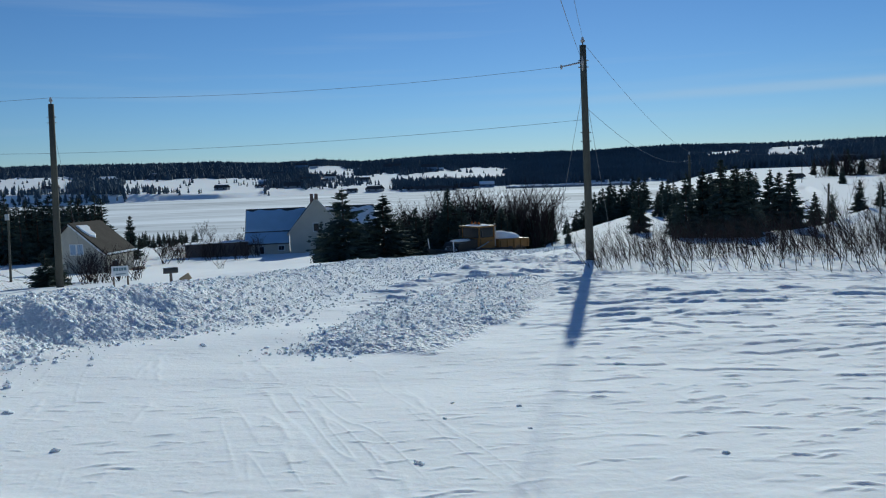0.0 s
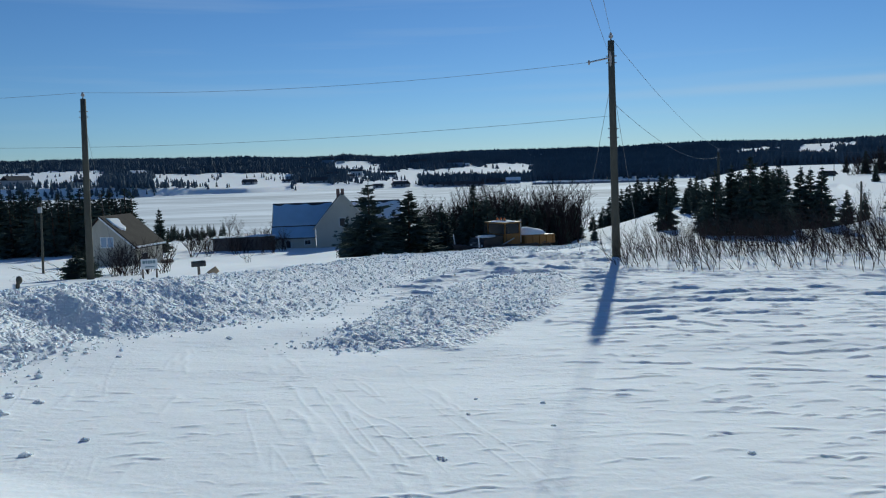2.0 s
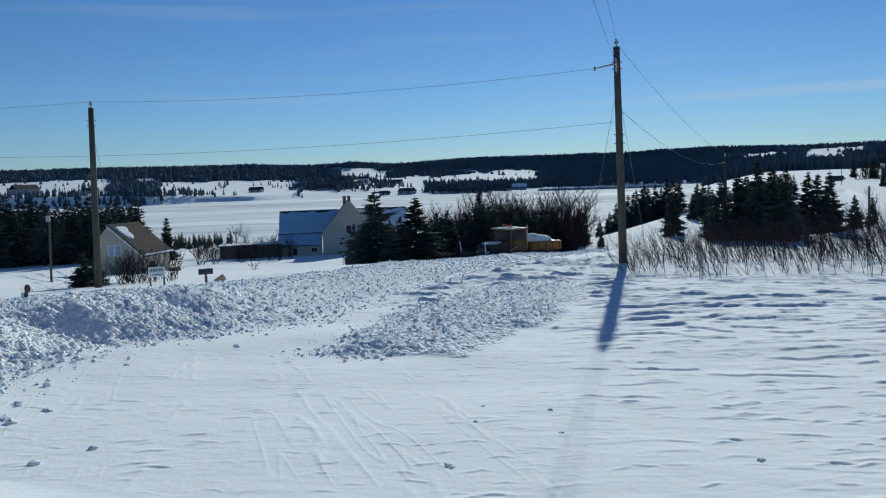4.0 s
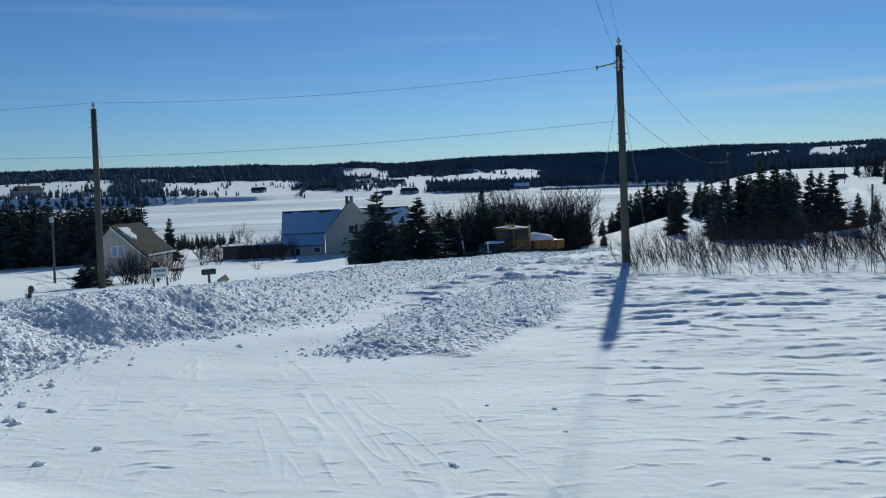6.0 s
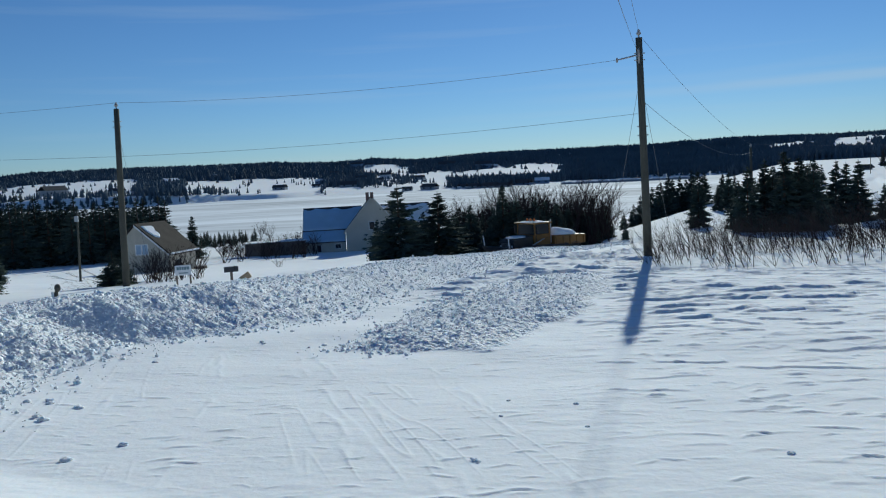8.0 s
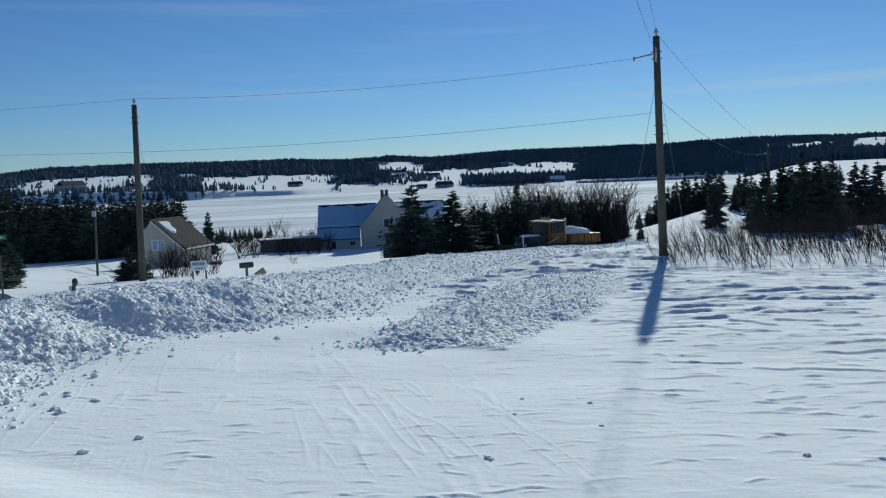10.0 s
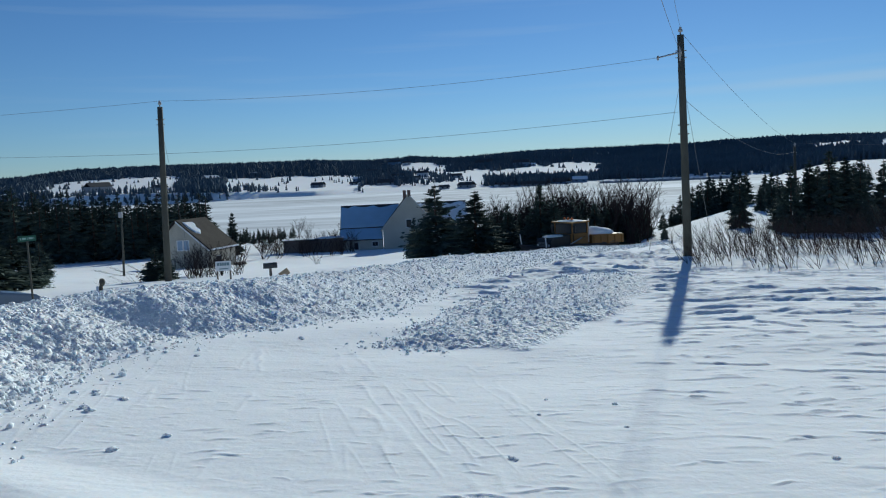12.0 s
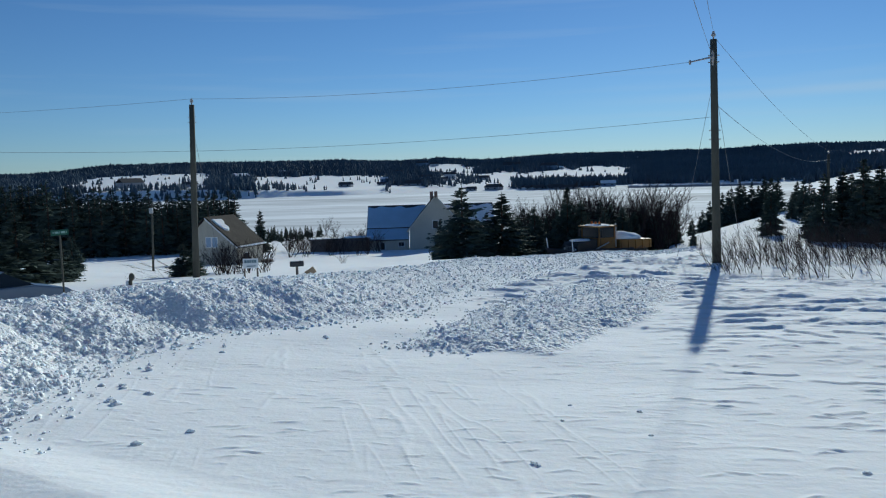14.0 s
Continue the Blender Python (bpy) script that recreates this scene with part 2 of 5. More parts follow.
def shore_start(az):
    """Distance of the far shoreline."""
    return np.interp(az, (-60, -32, -24, -20, -12, -5, -1, 5, 14, 18, 24, 60), (830, 830, 710, 740, 740, 705, 680, 790, 830, 820, 700, 690))


def terrain(x, y):
    """Ground height with all snow forms."""
    x, y = np.asarray(x, float), np.asarray(y, float)
    d = np.hypot(x, y) + 1e-6
    az = np.degrees(np.arctan2(x, y))
    # main fall of the land to the shore, and the level land on the other side
    fall = np.interp(y, (-80, 0, 32, 45, 62, 80, 100, 115, 180, 235, 300), (1.5, 0, -2.18, -3.25, -5.0, -6.7, -7.7, -8.3, -11.9, -13.1, -16)) - 0.05 * np.clip(-x - 8, 0, 12)
    shelf = np.interp(d, (-1, 0, 58, 75, 110, 250, 500, 720), (0, 0, -3.75, -4.35, -4.3, -3.9, -3.2, -2.0))
    side = soft(0, 1, (az - np.interp(d, (100, 170), (5, 13.5))) / np.interp(d, (100, 170), (10, 7.5))) * soft(20, 60, d)
    z = fall * (1 - side) + shelf * side
    back = soft(0, -30, y)
    z = z * (1 - back) + 0.6 * back
    # far shore and hills
    start = shore_start(az)
    rough = fbm(x / 260, y / 260, 11) - 0.5
    far = d - start + 40 * rough + 14 * (fbm(x / 40, y / 40, 12) - 0.5)
    low = 1.6 + (start + 14) * np.interp(az, FAR_AZ, BLUFF_SLOPE) / 1380
    steep = np.interp(az, FAR_AZ, RIDGE_SLOPE) / 1380
    ledge = np.interp(az, (-16, -11, 7, 9, 15, 18), (14, 90, 90, 14, 14, 40))
    rise = np.clip((far - 14) / 886, 0, 1)
    tilt = (low - 1.6) / (start + 14)
    prof = 1.6 + (start + 14 + 886 * rise) * (tilt + (steep - tilt) * rise)
    prof = np.where(far < ledge, np.interp(far, (-60, 0), (-17, -13.2)) * np.where(far > 0, 1 - far / ledge, 1) + prof * np.clip(far / ledge, 0, 1), prof)
    prof = prof - 14 * soft(900, 2400, far) + rough * np.interp(far, (0, 300, 1000), (0, 4, 13))
    z = np.where((d > 600) | (y < -200), np.maximum(np.where(d > 720, -15.0, z), prof), z)
    z = np.where(np.abs(az) > 75, np.where(d > 600, np.maximum(prof, -12), z), z)
    near = (d < 130)
    # gentle drifts
    z = z + near * (0.22 * (fbm(x / 5, y / 4, 21) - 0.5) * soft(3, 12, d))
    # ploughed bank with the road behind it
    o = (foot_x(y) - x + 0.5 * (fbm(x * 0.9, y * 0.9, 31) - 0.5)) / np.interp(y, (15, 60), (1, 0.55))
    live = soft(-30, -5, y) * soft(85, 66, y)
    high = np.interp(y, (0, 12, 22, 40, 60), (0.70, 0.66, 0.45, 0.34, 0.32)) * (0.85 + 0.5 * (fbm(x * 0.35, y * 0.35, 33) - 0.3))
    bank = high * soft(-0.1, 2.3, o) * soft(6.3, 4.0, o)
    z = z + bank * live
    z = z - 0.25 * soft(5.0, 6.5, o) * soft(14, 12, o) * live
    # wind-packed ledge on the bank by the mailbox
    z = z + 0.20 * np.exp(-((az + 20.6) / 1.7) ** 2) * soft(29.4, 29.8, d + 0.5 * np.sin(az * 2.3)) * soft(33.5, 30.2, d)
    rubble = soft(-0.05, 0.5, o) * soft(7.0, 5.2, o) * live
    heap = soft(-0.1, 0.8, in_pile(x, y))
    z = z + 0.06 * heap * (0.5 + fbm(x * 0.8, y * 0.8, 43))
    broken = np.maximum(rubble, soft(-0.05, 0.25, in_pile(x, y)))
    rag = fbm(x * 2.2, y * 2.2, 51)
    clods = lumps(x, y, 0.34, 61) * 0.06 * soft(0.55, 0.8, rag) * rubble + lumps(x + 5, y, 0.15, 71) * (0.05 + 0.14 * heap + 0.09 * rubble * soft(0.4, 0.65, rag))
    z = z + broken * (clods + lumps(x, y + 9, 0.085, 81) * 0.28 + lumps(x + 3, y + 4, 0.055, 85) * 0.40 + 0.05 * (fbm(x * 9, y * 9, 87, 3) - 0.5) + 0.07 * (fbm(x * 1.7, y * 1.7, 89, 2) - 0.5))
    # wind-cut snow on the open slope
    right = np.maximum(soft(0.0, 1.6, x - 0.1 * (y - 6)), soft(13, 20, y) * soft(-0.2, 1.0, x - foot_x(y)))
    open_snow = right * (1 - broken) * soft(2.5, 5, d) * soft(80, 50, d)
    cut = 0.090 * lips(x, y, 1.5, 0.8, 0.24, 121) * np.interp(d, (9, 13, 18, 40), (0.0, 0.35, 0.9, 0.8))
    cut = cut + 0.080 * sastrugi(x, y, 0.95, 161) * np.interp(d, (9, 14, 20, 45), (0.0, 0.7, 1.1, 1.6)) + 0.034 * sastrugi(x + 9, y, 0.42, 171) * np.interp(d, (6, 10, 24), (0.2, 0.7, 1.3))
    cut = cut + 0.060 * lips(x + 7, y, 0.7, 0.30, 0.22, 131) * np.interp(d, (7, 11, 16, 45), (0.0, 0.25, 0.9, 0.9))
    cut = cut + 0.028 * lips(x, y + 5, 0.26, 0.12, 0.11, 141, 1.2, 0.16) * np.interp(d, (4, 9, 14, 20), (0.7, 0.9, 1.0, 0.6))
    cut = cut + 0.028 * lips(x + 2, y + 3, 0.16, 0.08, 0.08, 145, 1.4, 0.2) * np.interp(d, (4, 12, 18), (0.9, 1.0, 0.4))
    cut = cut * (1 - 0.55 * soft(16, 21, d) * soft(10.5, 12, az)) * (1 + 0.3 * soft(18, 24, d) * soft(11, 9, az))
    z = z + open_snow * (cut + np.interp(d, (5, 10, 20, 40), (0.004, 0.014, 0.03, 0.05)) * (fbm(x * 0.6 + y * 0.1, y * 3.4, 99, 3) - 0.5))
    yard = (1 - right) * (1 - broken) * soft(-0.1, 0.5, y - 3.5 + 0.44 * x) * soft(16, 10, d)
    z = z + yard * (0.018 * lips(x + 3, y + 8, 0.22, 0.09, 0.07, 151, 1.3, 0.2) + 0.018 * lips(x + 1, y + 2, 0.14, 0.06, 0.07, 157, 1.5, 0.25))
    z = z + (1 - broken) * soft(30, 14, d) * (0.007 * (fbm(x * 2.2, y * 7, 103, 4) - 0.5) + 0.004 * (fbm(x * 9, y * 22, 105, 3) - 0.5))
    # cleared road climbing on the far side
    gap = np.full(np.shape(x), 1e9)
    lane = [(d0 * math.sin(radians(a0)), d0 * math.cos(radians(a0))) for a0, d0 in ((21.5, 70), (24.5, 84), (26.8, 106), (26.3, 128), (24.6, 150), (24.0, 190))]
    for (xa, ya), (xb, yb) in zip(lane, lane[1:]):
        u = np.clip(((x - xa) * (xb - xa) + (y - ya) * (yb - ya)) / ((xb - xa) ** 2 + (yb - ya) ** 2), 0, 1)
        gap = np.minimum(gap, np.hypot(x - xa - u * (xb - xa), y - ya - u * (yb - ya)))
    z = z + 0.38 * np.exp(-((gap - 3.6) / 0.9) ** 2) - 0.4 * soft(4.0, 2.5, gap)
    # fine drift lines in the yard
    for k, (ys, xs) in enumerate((((3, 4.5, 6.2, 9.0, 12), (-0.6, -0.88, -1.31, -2.44, -3.6)), ((3, 4.6, 5.9, 8.7, 12), (0.0, -0.40, -0.83, -1.97, -3.2)),
                                  ((3, 4.6, 7.4, 11), (0.4, -0.25, -1.43, -2.9)), ((3, 5, 8, 11), (-2.0, -2.4, -3.0, -4.2)), ((3, 5, 7, 11), (0.9, 0.35, -0.3, -1.7)))):
        c = np.interp(y, ys, xs) + 0.34 * (fbm(y * 0.9, x * 0 + k, 107, 5) - 0.5)
        z = z + 0.0036 * np.exp(-((x - c) / (0.016 + 0.03 * vnoise(y * 3, x * 0 + k, 108))) ** 2) * soft(11.5, 9.0, y) * soft(2, 3.5, y) * soft(-0.1, 0.6, y - 3.55 + 0.44 * x) * soft(0.3, 0.6, vnoise(y * 2.2, x * 0 + 3 * k, 109))
    streak = 1 - np.abs(fbm((x + 0.38 * y) * 5.0, y * 0.55 + x * 0.2, 113, 2) - 0.5) * 2
    z = z + 0.0035 * soft(0.90, 1.0, streak) * soft(-0.1, 0.6, y - 3.55 + 0.44 * x) * soft(0.42, 0.62, fbm(x * 0.7, y * 0.5, 117, 2)) * soft(11.5, 9.0, y) * soft(2, 3.5, y) * soft(1.2, 0.0, x + 0.38 * (y - 5)) * (1 - broken)
    # smooth drift at the camera's feet
    rim = 3.35 - 0.44 * x + 0.12 * (fbm(x * 0.8, y * 0.8, 111) - 0.5)
    z = z + (0.075 * soft(0.30, -0.55, y - rim) - 0.08 * np.clip(rim - 0.45 - y, 0, 2.0)) * soft(0.7, -0.7, x) * soft(-9, -5, x)
    return z


def broken_part(x, y):
    """Where the snow is broken to rubble, 0 to 1."""
    o = (foot_x(y) - x) / np.interp(y, (15, 60), (1, 0.55))
    bank = soft(-0.05, 0.5, o) * soft(7.0, 5.2, o) * soft(-30, -5, y) * soft(85, 66, y)
    return np.maximum(bank, soft(-0.05, 0.25, in_pile(x, y)))


def at(az, d, lift=0.0):
    """A place on the ground, az degrees to the right of +y and d metres off."""
    x, y = d * math.sin(radians(az)), d * math.cos(radians(az))
    return Vector((x, y, float(terrain(x, y)) + lift))


def mesh_of(name, verts, faces, mat, smooth=False):
    me = bpy.data.meshes.new(name)
    me.from_pydata(verts, [], faces)
    me.materials.append(mat)
    if smooth:
        me.polygons.foreach_set("use_smooth", [True] * len(me.polygons))
    me.update()
    return me


def grid_mesh(name, x, y, z, mat):
    """A smooth sheet from 2D arrays."""
    rows, cols = x.shape
    me = bpy.data.meshes.new(name)
    co = np.stack([x, y, z], -1).reshape(-1, 3).astype(np.float32)
    i = (np.arange(rows - 1)[:, None] * cols + np.arange(cols - 1)[None]).ravel()
    quads = np.stack([i, i + 1, i + cols + 1, i + cols], -1).astype(np.int32)
    me.vertices.add(len(co))
    me.vertices.foreach_set("co", co.ravel())
    me.loops.add(quads.size)
    me.loops.foreach_set("vertex_index", quads.ravel())
    me.polygons.add(len(quads))
    me.polygons.foreach_set("loop_start", np.arange(len(quads), dtype=np.int32) * 4)
    me.polygons.foreach_set("use_smooth", np.ones(len(quads), dtype=bool))
    me.materials.append(mat)
    me.update(calc_edges=True)
    me.validate()
    return me


def build_ground():
    fine = np.arange(-44, 36, 0.11)
    az = np.concatenate([np.arange(-180, -44, 4), fine, np.arange(36, 180.1, 4)])
    r = [0.0004, 0.3, 0.7, 1.2, 1.8, 2.4]
    while r[-1] < 4600:
        r.append(r[-1] * (1.003 if r[-1] < 9 else 1.0034 if r[-1] < 24 else 1.0042 if r[-1] < 40 else 1.016 if r[-1] < 260 else 1.03 if r[-1] < 620 else 1.007 if r[-1] < 1300 else 1.015 if r[-1] < 2000 else 1.04))
    rr, aa = np.meshgrid(np.array(r), np.radians(az), indexing="ij")
    x, y = rr * np.sin(aa), rr * np.cos(aa)
    ob = new("ground", grid_mesh("ground", x[:, ::-1], y[:, ::-1], terrain(x, y)[:, ::-1], M_SNOW))
    mask = ob.data.attributes.new("broken", "FLOAT", "POINT")
    mask.data.foreach_set("value", broken_part(x, y)[:, ::-1].astype(np.float32).ravel())
    tagged(ob, "wind-carved snow over sloping yards, fields and hills", "ground", kind="structure")


def build_bay():
    bm = bmesh.new()
    bmesh.ops.create_grid(bm, x_segments=20, y_segments=20, size=1)
    for v in bm.verts:
        v.co.x, v.co.y = v.co.x * 1700 - 150, 640 + v.co.y * 560
        v.co.z = BAY
    me = bpy.data.meshes.new("frozen_bay")
    bm.to_mesh(me)
    me.materials.append(M_ICE)
    tagged(new("frozen_bay", me), "flat frozen bay under wind-scoured white snow", "water", kind="structure")


build_ground()
build_bay()


# ---------------------------------------------------------------- helpers for things
def thing(name, where, label, category, group="", kind="", turn=0.0):
    ob = new(name)
    ob.empty_display_size = 0.2
    ob.matrix_basis = Matrix.Translation(where) @ Matrix.Rotation(turn, 4, "Z")
    return tagged(ob, label, category, group, kind)


def part(name, bm, mat, parent, label="", smooth=False):
    """Link a bmesh, or a ready mesh, as one mesh object under its thing."""
    if isinstance(bm, bmesh.types.BMesh):
        me = bpy.data.meshes.new(name)
        bm.to_mesh(me)
        bm.free()
        me.materials.append(mat)
        if smooth:
            me.polygons.foreach_set("use_smooth", [True] * len(me.polygons))
    else:
        me = bm
    ob = new(name, me)
    ob.parent = parent
    return tagged(ob, label)


def box(x0, y0, z0, x1, y1, z1, bevel=0.0, bm=None):
    bm = bm or bmesh.new()
    m = Matrix.Translation(((x0 + x1) / 2, (y0 + y1) / 2, (z0 + z1) / 2)) @ Matrix.Diagonal((x1 - x0, y1 - y0, z1 - z0, 1))
    made = bmesh.ops.create_cube(bm, size=1, matrix=m)
    if bevel:
        edges = list({e for v in made["verts"] for e in v.link_edges})
        bmesh.ops.bevel(bm, geom=edges, offset=bevel, segments=2, affect="EDGES", profile=0.7)
    return bm


def prism(points, y0, y1, bm=None, bevel=0.0):
    """A solid with an outline in x and z, from y0 to y1."""
    bm = bm or bmesh.new()
    a = [bm.verts.new((x, y0, z)) for x, z in points]
    b = [bm.verts.new((x, y1, z)) for x, z in points]
    n = len(points)
    bm.faces.new(a)
    bm.faces.new(b[::-1])
    for i in range(n):
        bm.faces.new((a[i], b[i], b[(i + 1) % n], a[(i + 1) % n]))
    bmesh.ops.recalc_face_normals(bm, faces=bm.faces)
    if bevel:
        bmesh.ops.bevel(bm, geom=list(bm.edges), offset=bevel, segments=2, affect="EDGES", profile=0.7)
    return bm


def tube(points, radii, sides=8, bm=None, cap=True):
    """A round tapered bar along a line of points."""
    bm = bm or bmesh.new()
    rings = []
    pts = [Vector(p) for p in points]
    for k, p in enumerate(pts):
        way = (pts[min(k + 1, len(pts) - 1)] - pts[max(k - 1, 0)]).normalized()
        u = way.orthogonal().normalized() if abs(way.z) < 0.9 else Vector((1, 0, 0)).cross(way).normalized()
        v = way.cross(u)
        r = radii[k] if isinstance(radii, (list, tuple)) else radii
        rings.append([bm.verts.new(p + r * (math.cos(6.2832 * s / sides) * u + math.sin(6.2832 * s / sides) * v)) for s in range(sides)])
    for a, b in zip(rings, rings[1:]):
        for s in range(sides):
            bm.faces.new((a[s], a[(s + 1) % sides], b[(s + 1) % sides], b[s]))
    if cap:
        bm.faces.new(rings[0][::-1])
        bm.faces.new(rings[-1])
    return bm


# ---------------------------------------------------------------- spruces
def spruce_meshes(name, seed, ratio, whorls=32, arms=11, twigs=6, ragged=0.25):
    """A spruce one metre high: trunk and crown of drooping, twigged boughs."""
    rng = random.Random(seed)
    trunk = tube([(0, 0, -0.06), (0, 0, 0.4), (0.004, 0, 0.97)], [0.020, 0.014, 0.003], 7)
    tm = bpy.data.meshes.new(name + "_trunk")
    trunk.to_mesh(tm)
    trunk.free()
    tm.materials.append(M_BARK)
    vs, fs = [], []

    def blade(p, way, side, length, width, up):
        k = len(vs)
        tip = p + way * length
        mid = p + way * length * 0.45
        vs.extend([p, mid + side * width + up * 0.002, tip, mid - side * width - up * 0.004])
        fs.append((k, k + 1, k + 2, k + 3))

    for w in range(whorls):
        f = (w + rng.random() * 0.8) / whorls
        z = 0.05 + 0.93 * f
        reach = ratio * (1 - f) ** 0.9 * (1 + 0.3 * rng.uniform(-ragged, ragged)) + 0.014
        for b in range(max(4, int(arms * (1 - 0.45 * f)))):
            ang = rng.random() * 6.2832
            r = reach * (rng.uniform(0.5, 1.0) + 1.2 * ragged * rng.random() ** 4)
            droop = rng.uniform(-0.45, 0.18) + 0.5 * f * f
            out = Vector((math.cos(ang), math.sin(ang), droop)).normalized()
            side = Vector((-math.sin(ang), math.cos(ang), 0))
            up = Vector((0, 0, 1))
            base = Vector((0, 0, min(0.96, max(0.03, z + rng.uniform(-0.05, 0.05)))))
            blade(base, out, side, r, 0.010 + r * 0.06, up)
            blade(base, (out + Vector((0, 0, -0.1))).normalized(), up, r * 0.95, 0.010 + r * 0.07, side)
            for t in range(twigs):
                q = 0.25 + 0.75 * (t + rng.random()) / twigs
                p = base + out * (r * q) + up * (0.03 * r * math.sin(q * 3.0))
                s = side if t % 2 else -side
                way = (out * rng.uniform(0.5, 0.9) + s * rng.uniform(0.5, 0.9) + up * rng.uniform(-0.45, 0.1)).normalized()
                ln = (0.40 * r * (1.12 - q) + 0.018) * rng.uniform(0.7, 1.3)
                blade(p, way, (way.cross(up) + up * rng.uniform(-0.9, 0.9)).normalized(), ln, 0.004 + 0.17 * ln, up)
                if t % 2:
                    blade(p, (way + Vector((0, 0, -0.5))).normalized(), way.cross(up).normalized(), ln * 0.8, 0.004 + 0.14 * ln, up)
    k = len(vs)
    vs.extend([Vector((0.006, 0, 0.95)), Vector((0, 0.006, 0.95)), Vector((-0.006, 0, 0.95)), Vector((0, 0, 1.02))])
    fs.extend([(k, k + 1, k + 3), (k + 1, k + 2, k + 3), (k + 2, k, k + 3)])
    return tm, mesh_of(name + "_crown", vs, fs, M_NEEDLE)


SPRUCES = [spruce_meshes("spruce_a", 1, 0.33), spruce_meshes("spruce_b", 2, 0.27), spruce_meshes("spruce_c", 3, 0.42, 28, 10), spruce_meshes("spruce_d", 4, 0.22, 30, 8)]
SPRUCES_FAR = [spruce_meshes("spruce_e", 11, 0.30, 24, 8, 3, 0.15), spruce_meshes("spruce_f", 12, 0.34, 24, 8, 3, 0.15), spruce_meshes("spruce_g", 13, 0.26, 24, 8, 3, 0.15)]


def spruce(where, height, kind, turn=0.0, label="dark green spruce standing in snow", group="", wide=1.0, sets=None):
    ob = thing("spruce_tree", where, label, "spruce tree", group, turn=turn)
    ob.scale = (height * wide, height * wide, height)
    trunk, crown = (sets or SPRUCES)[kind]
    part("trunk", trunk, M_BARK, ob)
    part("crown", crown, M_NEEDLE, ob)
    return ob


def trees():
    rng = random.Random(5)
    # beside the road, in front of the house: az, distance, height, kind, width
    for az, d, h, k, w in ((-7.4, 60, 5.6, 2, 1.45), (-4.5, 63, 5.3, 0, 1.8), (-5.6, 64, 3.9, 2, 1.0), (-6.4, 62, 3.4, 2, 1.0), (-9.0, 66, 3.6, 2, 0.9), (0.25, 70, 6.2, 1, 1.05), (2.6, 78, 5.4, 1, 1.1),
                           (-1.3, 74, 3.6, 0, 1.0), (1.5, 66, 3.4, 2, 0.8), (4.4, 82, 3.8, 0, 1.0), (-2.6, 80, 4.4, 1, 1.0), (-3.2, 70, 3.3, 2, 1.0),
                           (0.9, 71, 4.6, 2, 0.9), (-0.5, 72, 4.4, 2, 0.9), (3.4, 76, 4.2, 2, 0.9), (-2.0, 70, 3.0, 2, 1.0), (5.3, 88, 4.0, 0, 1.1), (6.0, 92, 3.6, 1, 1.2)) + tuple((-3.8 + 0.42 * k, 70 + 7 * (k % 4), 3.2 + 0.45 * ((k * 7) % 5), (k * 5) % 3, 1.1) for k in range(24)):
        spruce(at(az, d), h, k, rng.random() * 6, "dark spruce beside the ploughed road bank", "roadside spruces", w)
    for k in range(28):
        spruce(at(0.4 + 7.4 * (k + rng.random()) / 28, rng.uniform(74, 96)), rng.uniform(2.8, 4.6), (0, 2, 1)[k % 3], k, "young dark spruce in the thicket behind the road", "roadside spruces", rng.uniform(1.1, 1.5))
    # behind the road, centre
    for az, d, h, k, w in ((6.4, 100, 2.9, 0, 1.2), (7.7, 104, 3.5, 1, 1.2), (6.9, 108, 2.6, 2, 1.0), (9.6, 118, 4.2, 2, 1.0), (10.6, 122, 5.6, 0, 1.1), (11.5, 120, 6.8, 1, 1.2),
                           (12.3, 118, 6.6, 0, 1.0), (13.2, 120, 5.8, 1, 1.2), (8.9, 115, 3.2, 2, 1.0), (14.0, 74, 5.2, 1, 1.05), (15.3, 96, 3.0, 0, 1.0), (11.9, 112, 5.2, 0, 1.2),
                           (9.0, 66, 1.5, 2, 0.8),
                           (10.1, 116, 5.4, 2, 0.9), (10.9, 118, 6.4, 2, 0.9), (11.3, 116, 6.2, 2, 0.8), (12.0, 116, 7.2, 0, 1.1), (12.8, 118, 6.6, 2, 0.8), (13.6, 118, 6.8, 0, 1.1), (14.4, 118, 6.0, 0, 1.2),
                           (16.0, 100, 4.6, 2, 0.9), (15.6, 112, 5.0, 0, 1.1)):
        spruce(at(az, d), h * (0.82 if d > 110 else 1.0), k, rng.random() * 6, "dark spruce at the edge of a snowy field", "field spruces", w)
    # dense group behind the brush
    for az, d, h, k, w in ((17.2, 62, 5.0, 2, 0.9), (18.3, 64, 5.4, 0, 1.0), (19.5, 62, 6.0, 1, 1.25), (20.4, 63, 5.5, 0, 1.1), (21.3, 64, 5.4, 2, 0.8), (16.6, 66, 4.0, 0, 1.0),
                           (23.2, 76, 5.6, 1, 1.3), (23.9, 74, 5.8, 0, 1.1), (18.8, 72, 4.8, 2, 1.0), (20.9, 80, 4.8, 2, 1.0), (22.6, 78, 5.8, 0, 1.0), (25.4, 84, 3.4, 0, 1.1),
                           (26.4, 88, 3.0, 1, 1.2), (21.8, 68, 4.0, 2, 0.9)):
        spruce(at(az, d), h, k, rng.random() * 6, "tall dark spruce behind the roadside brush", "spruce clump", w)
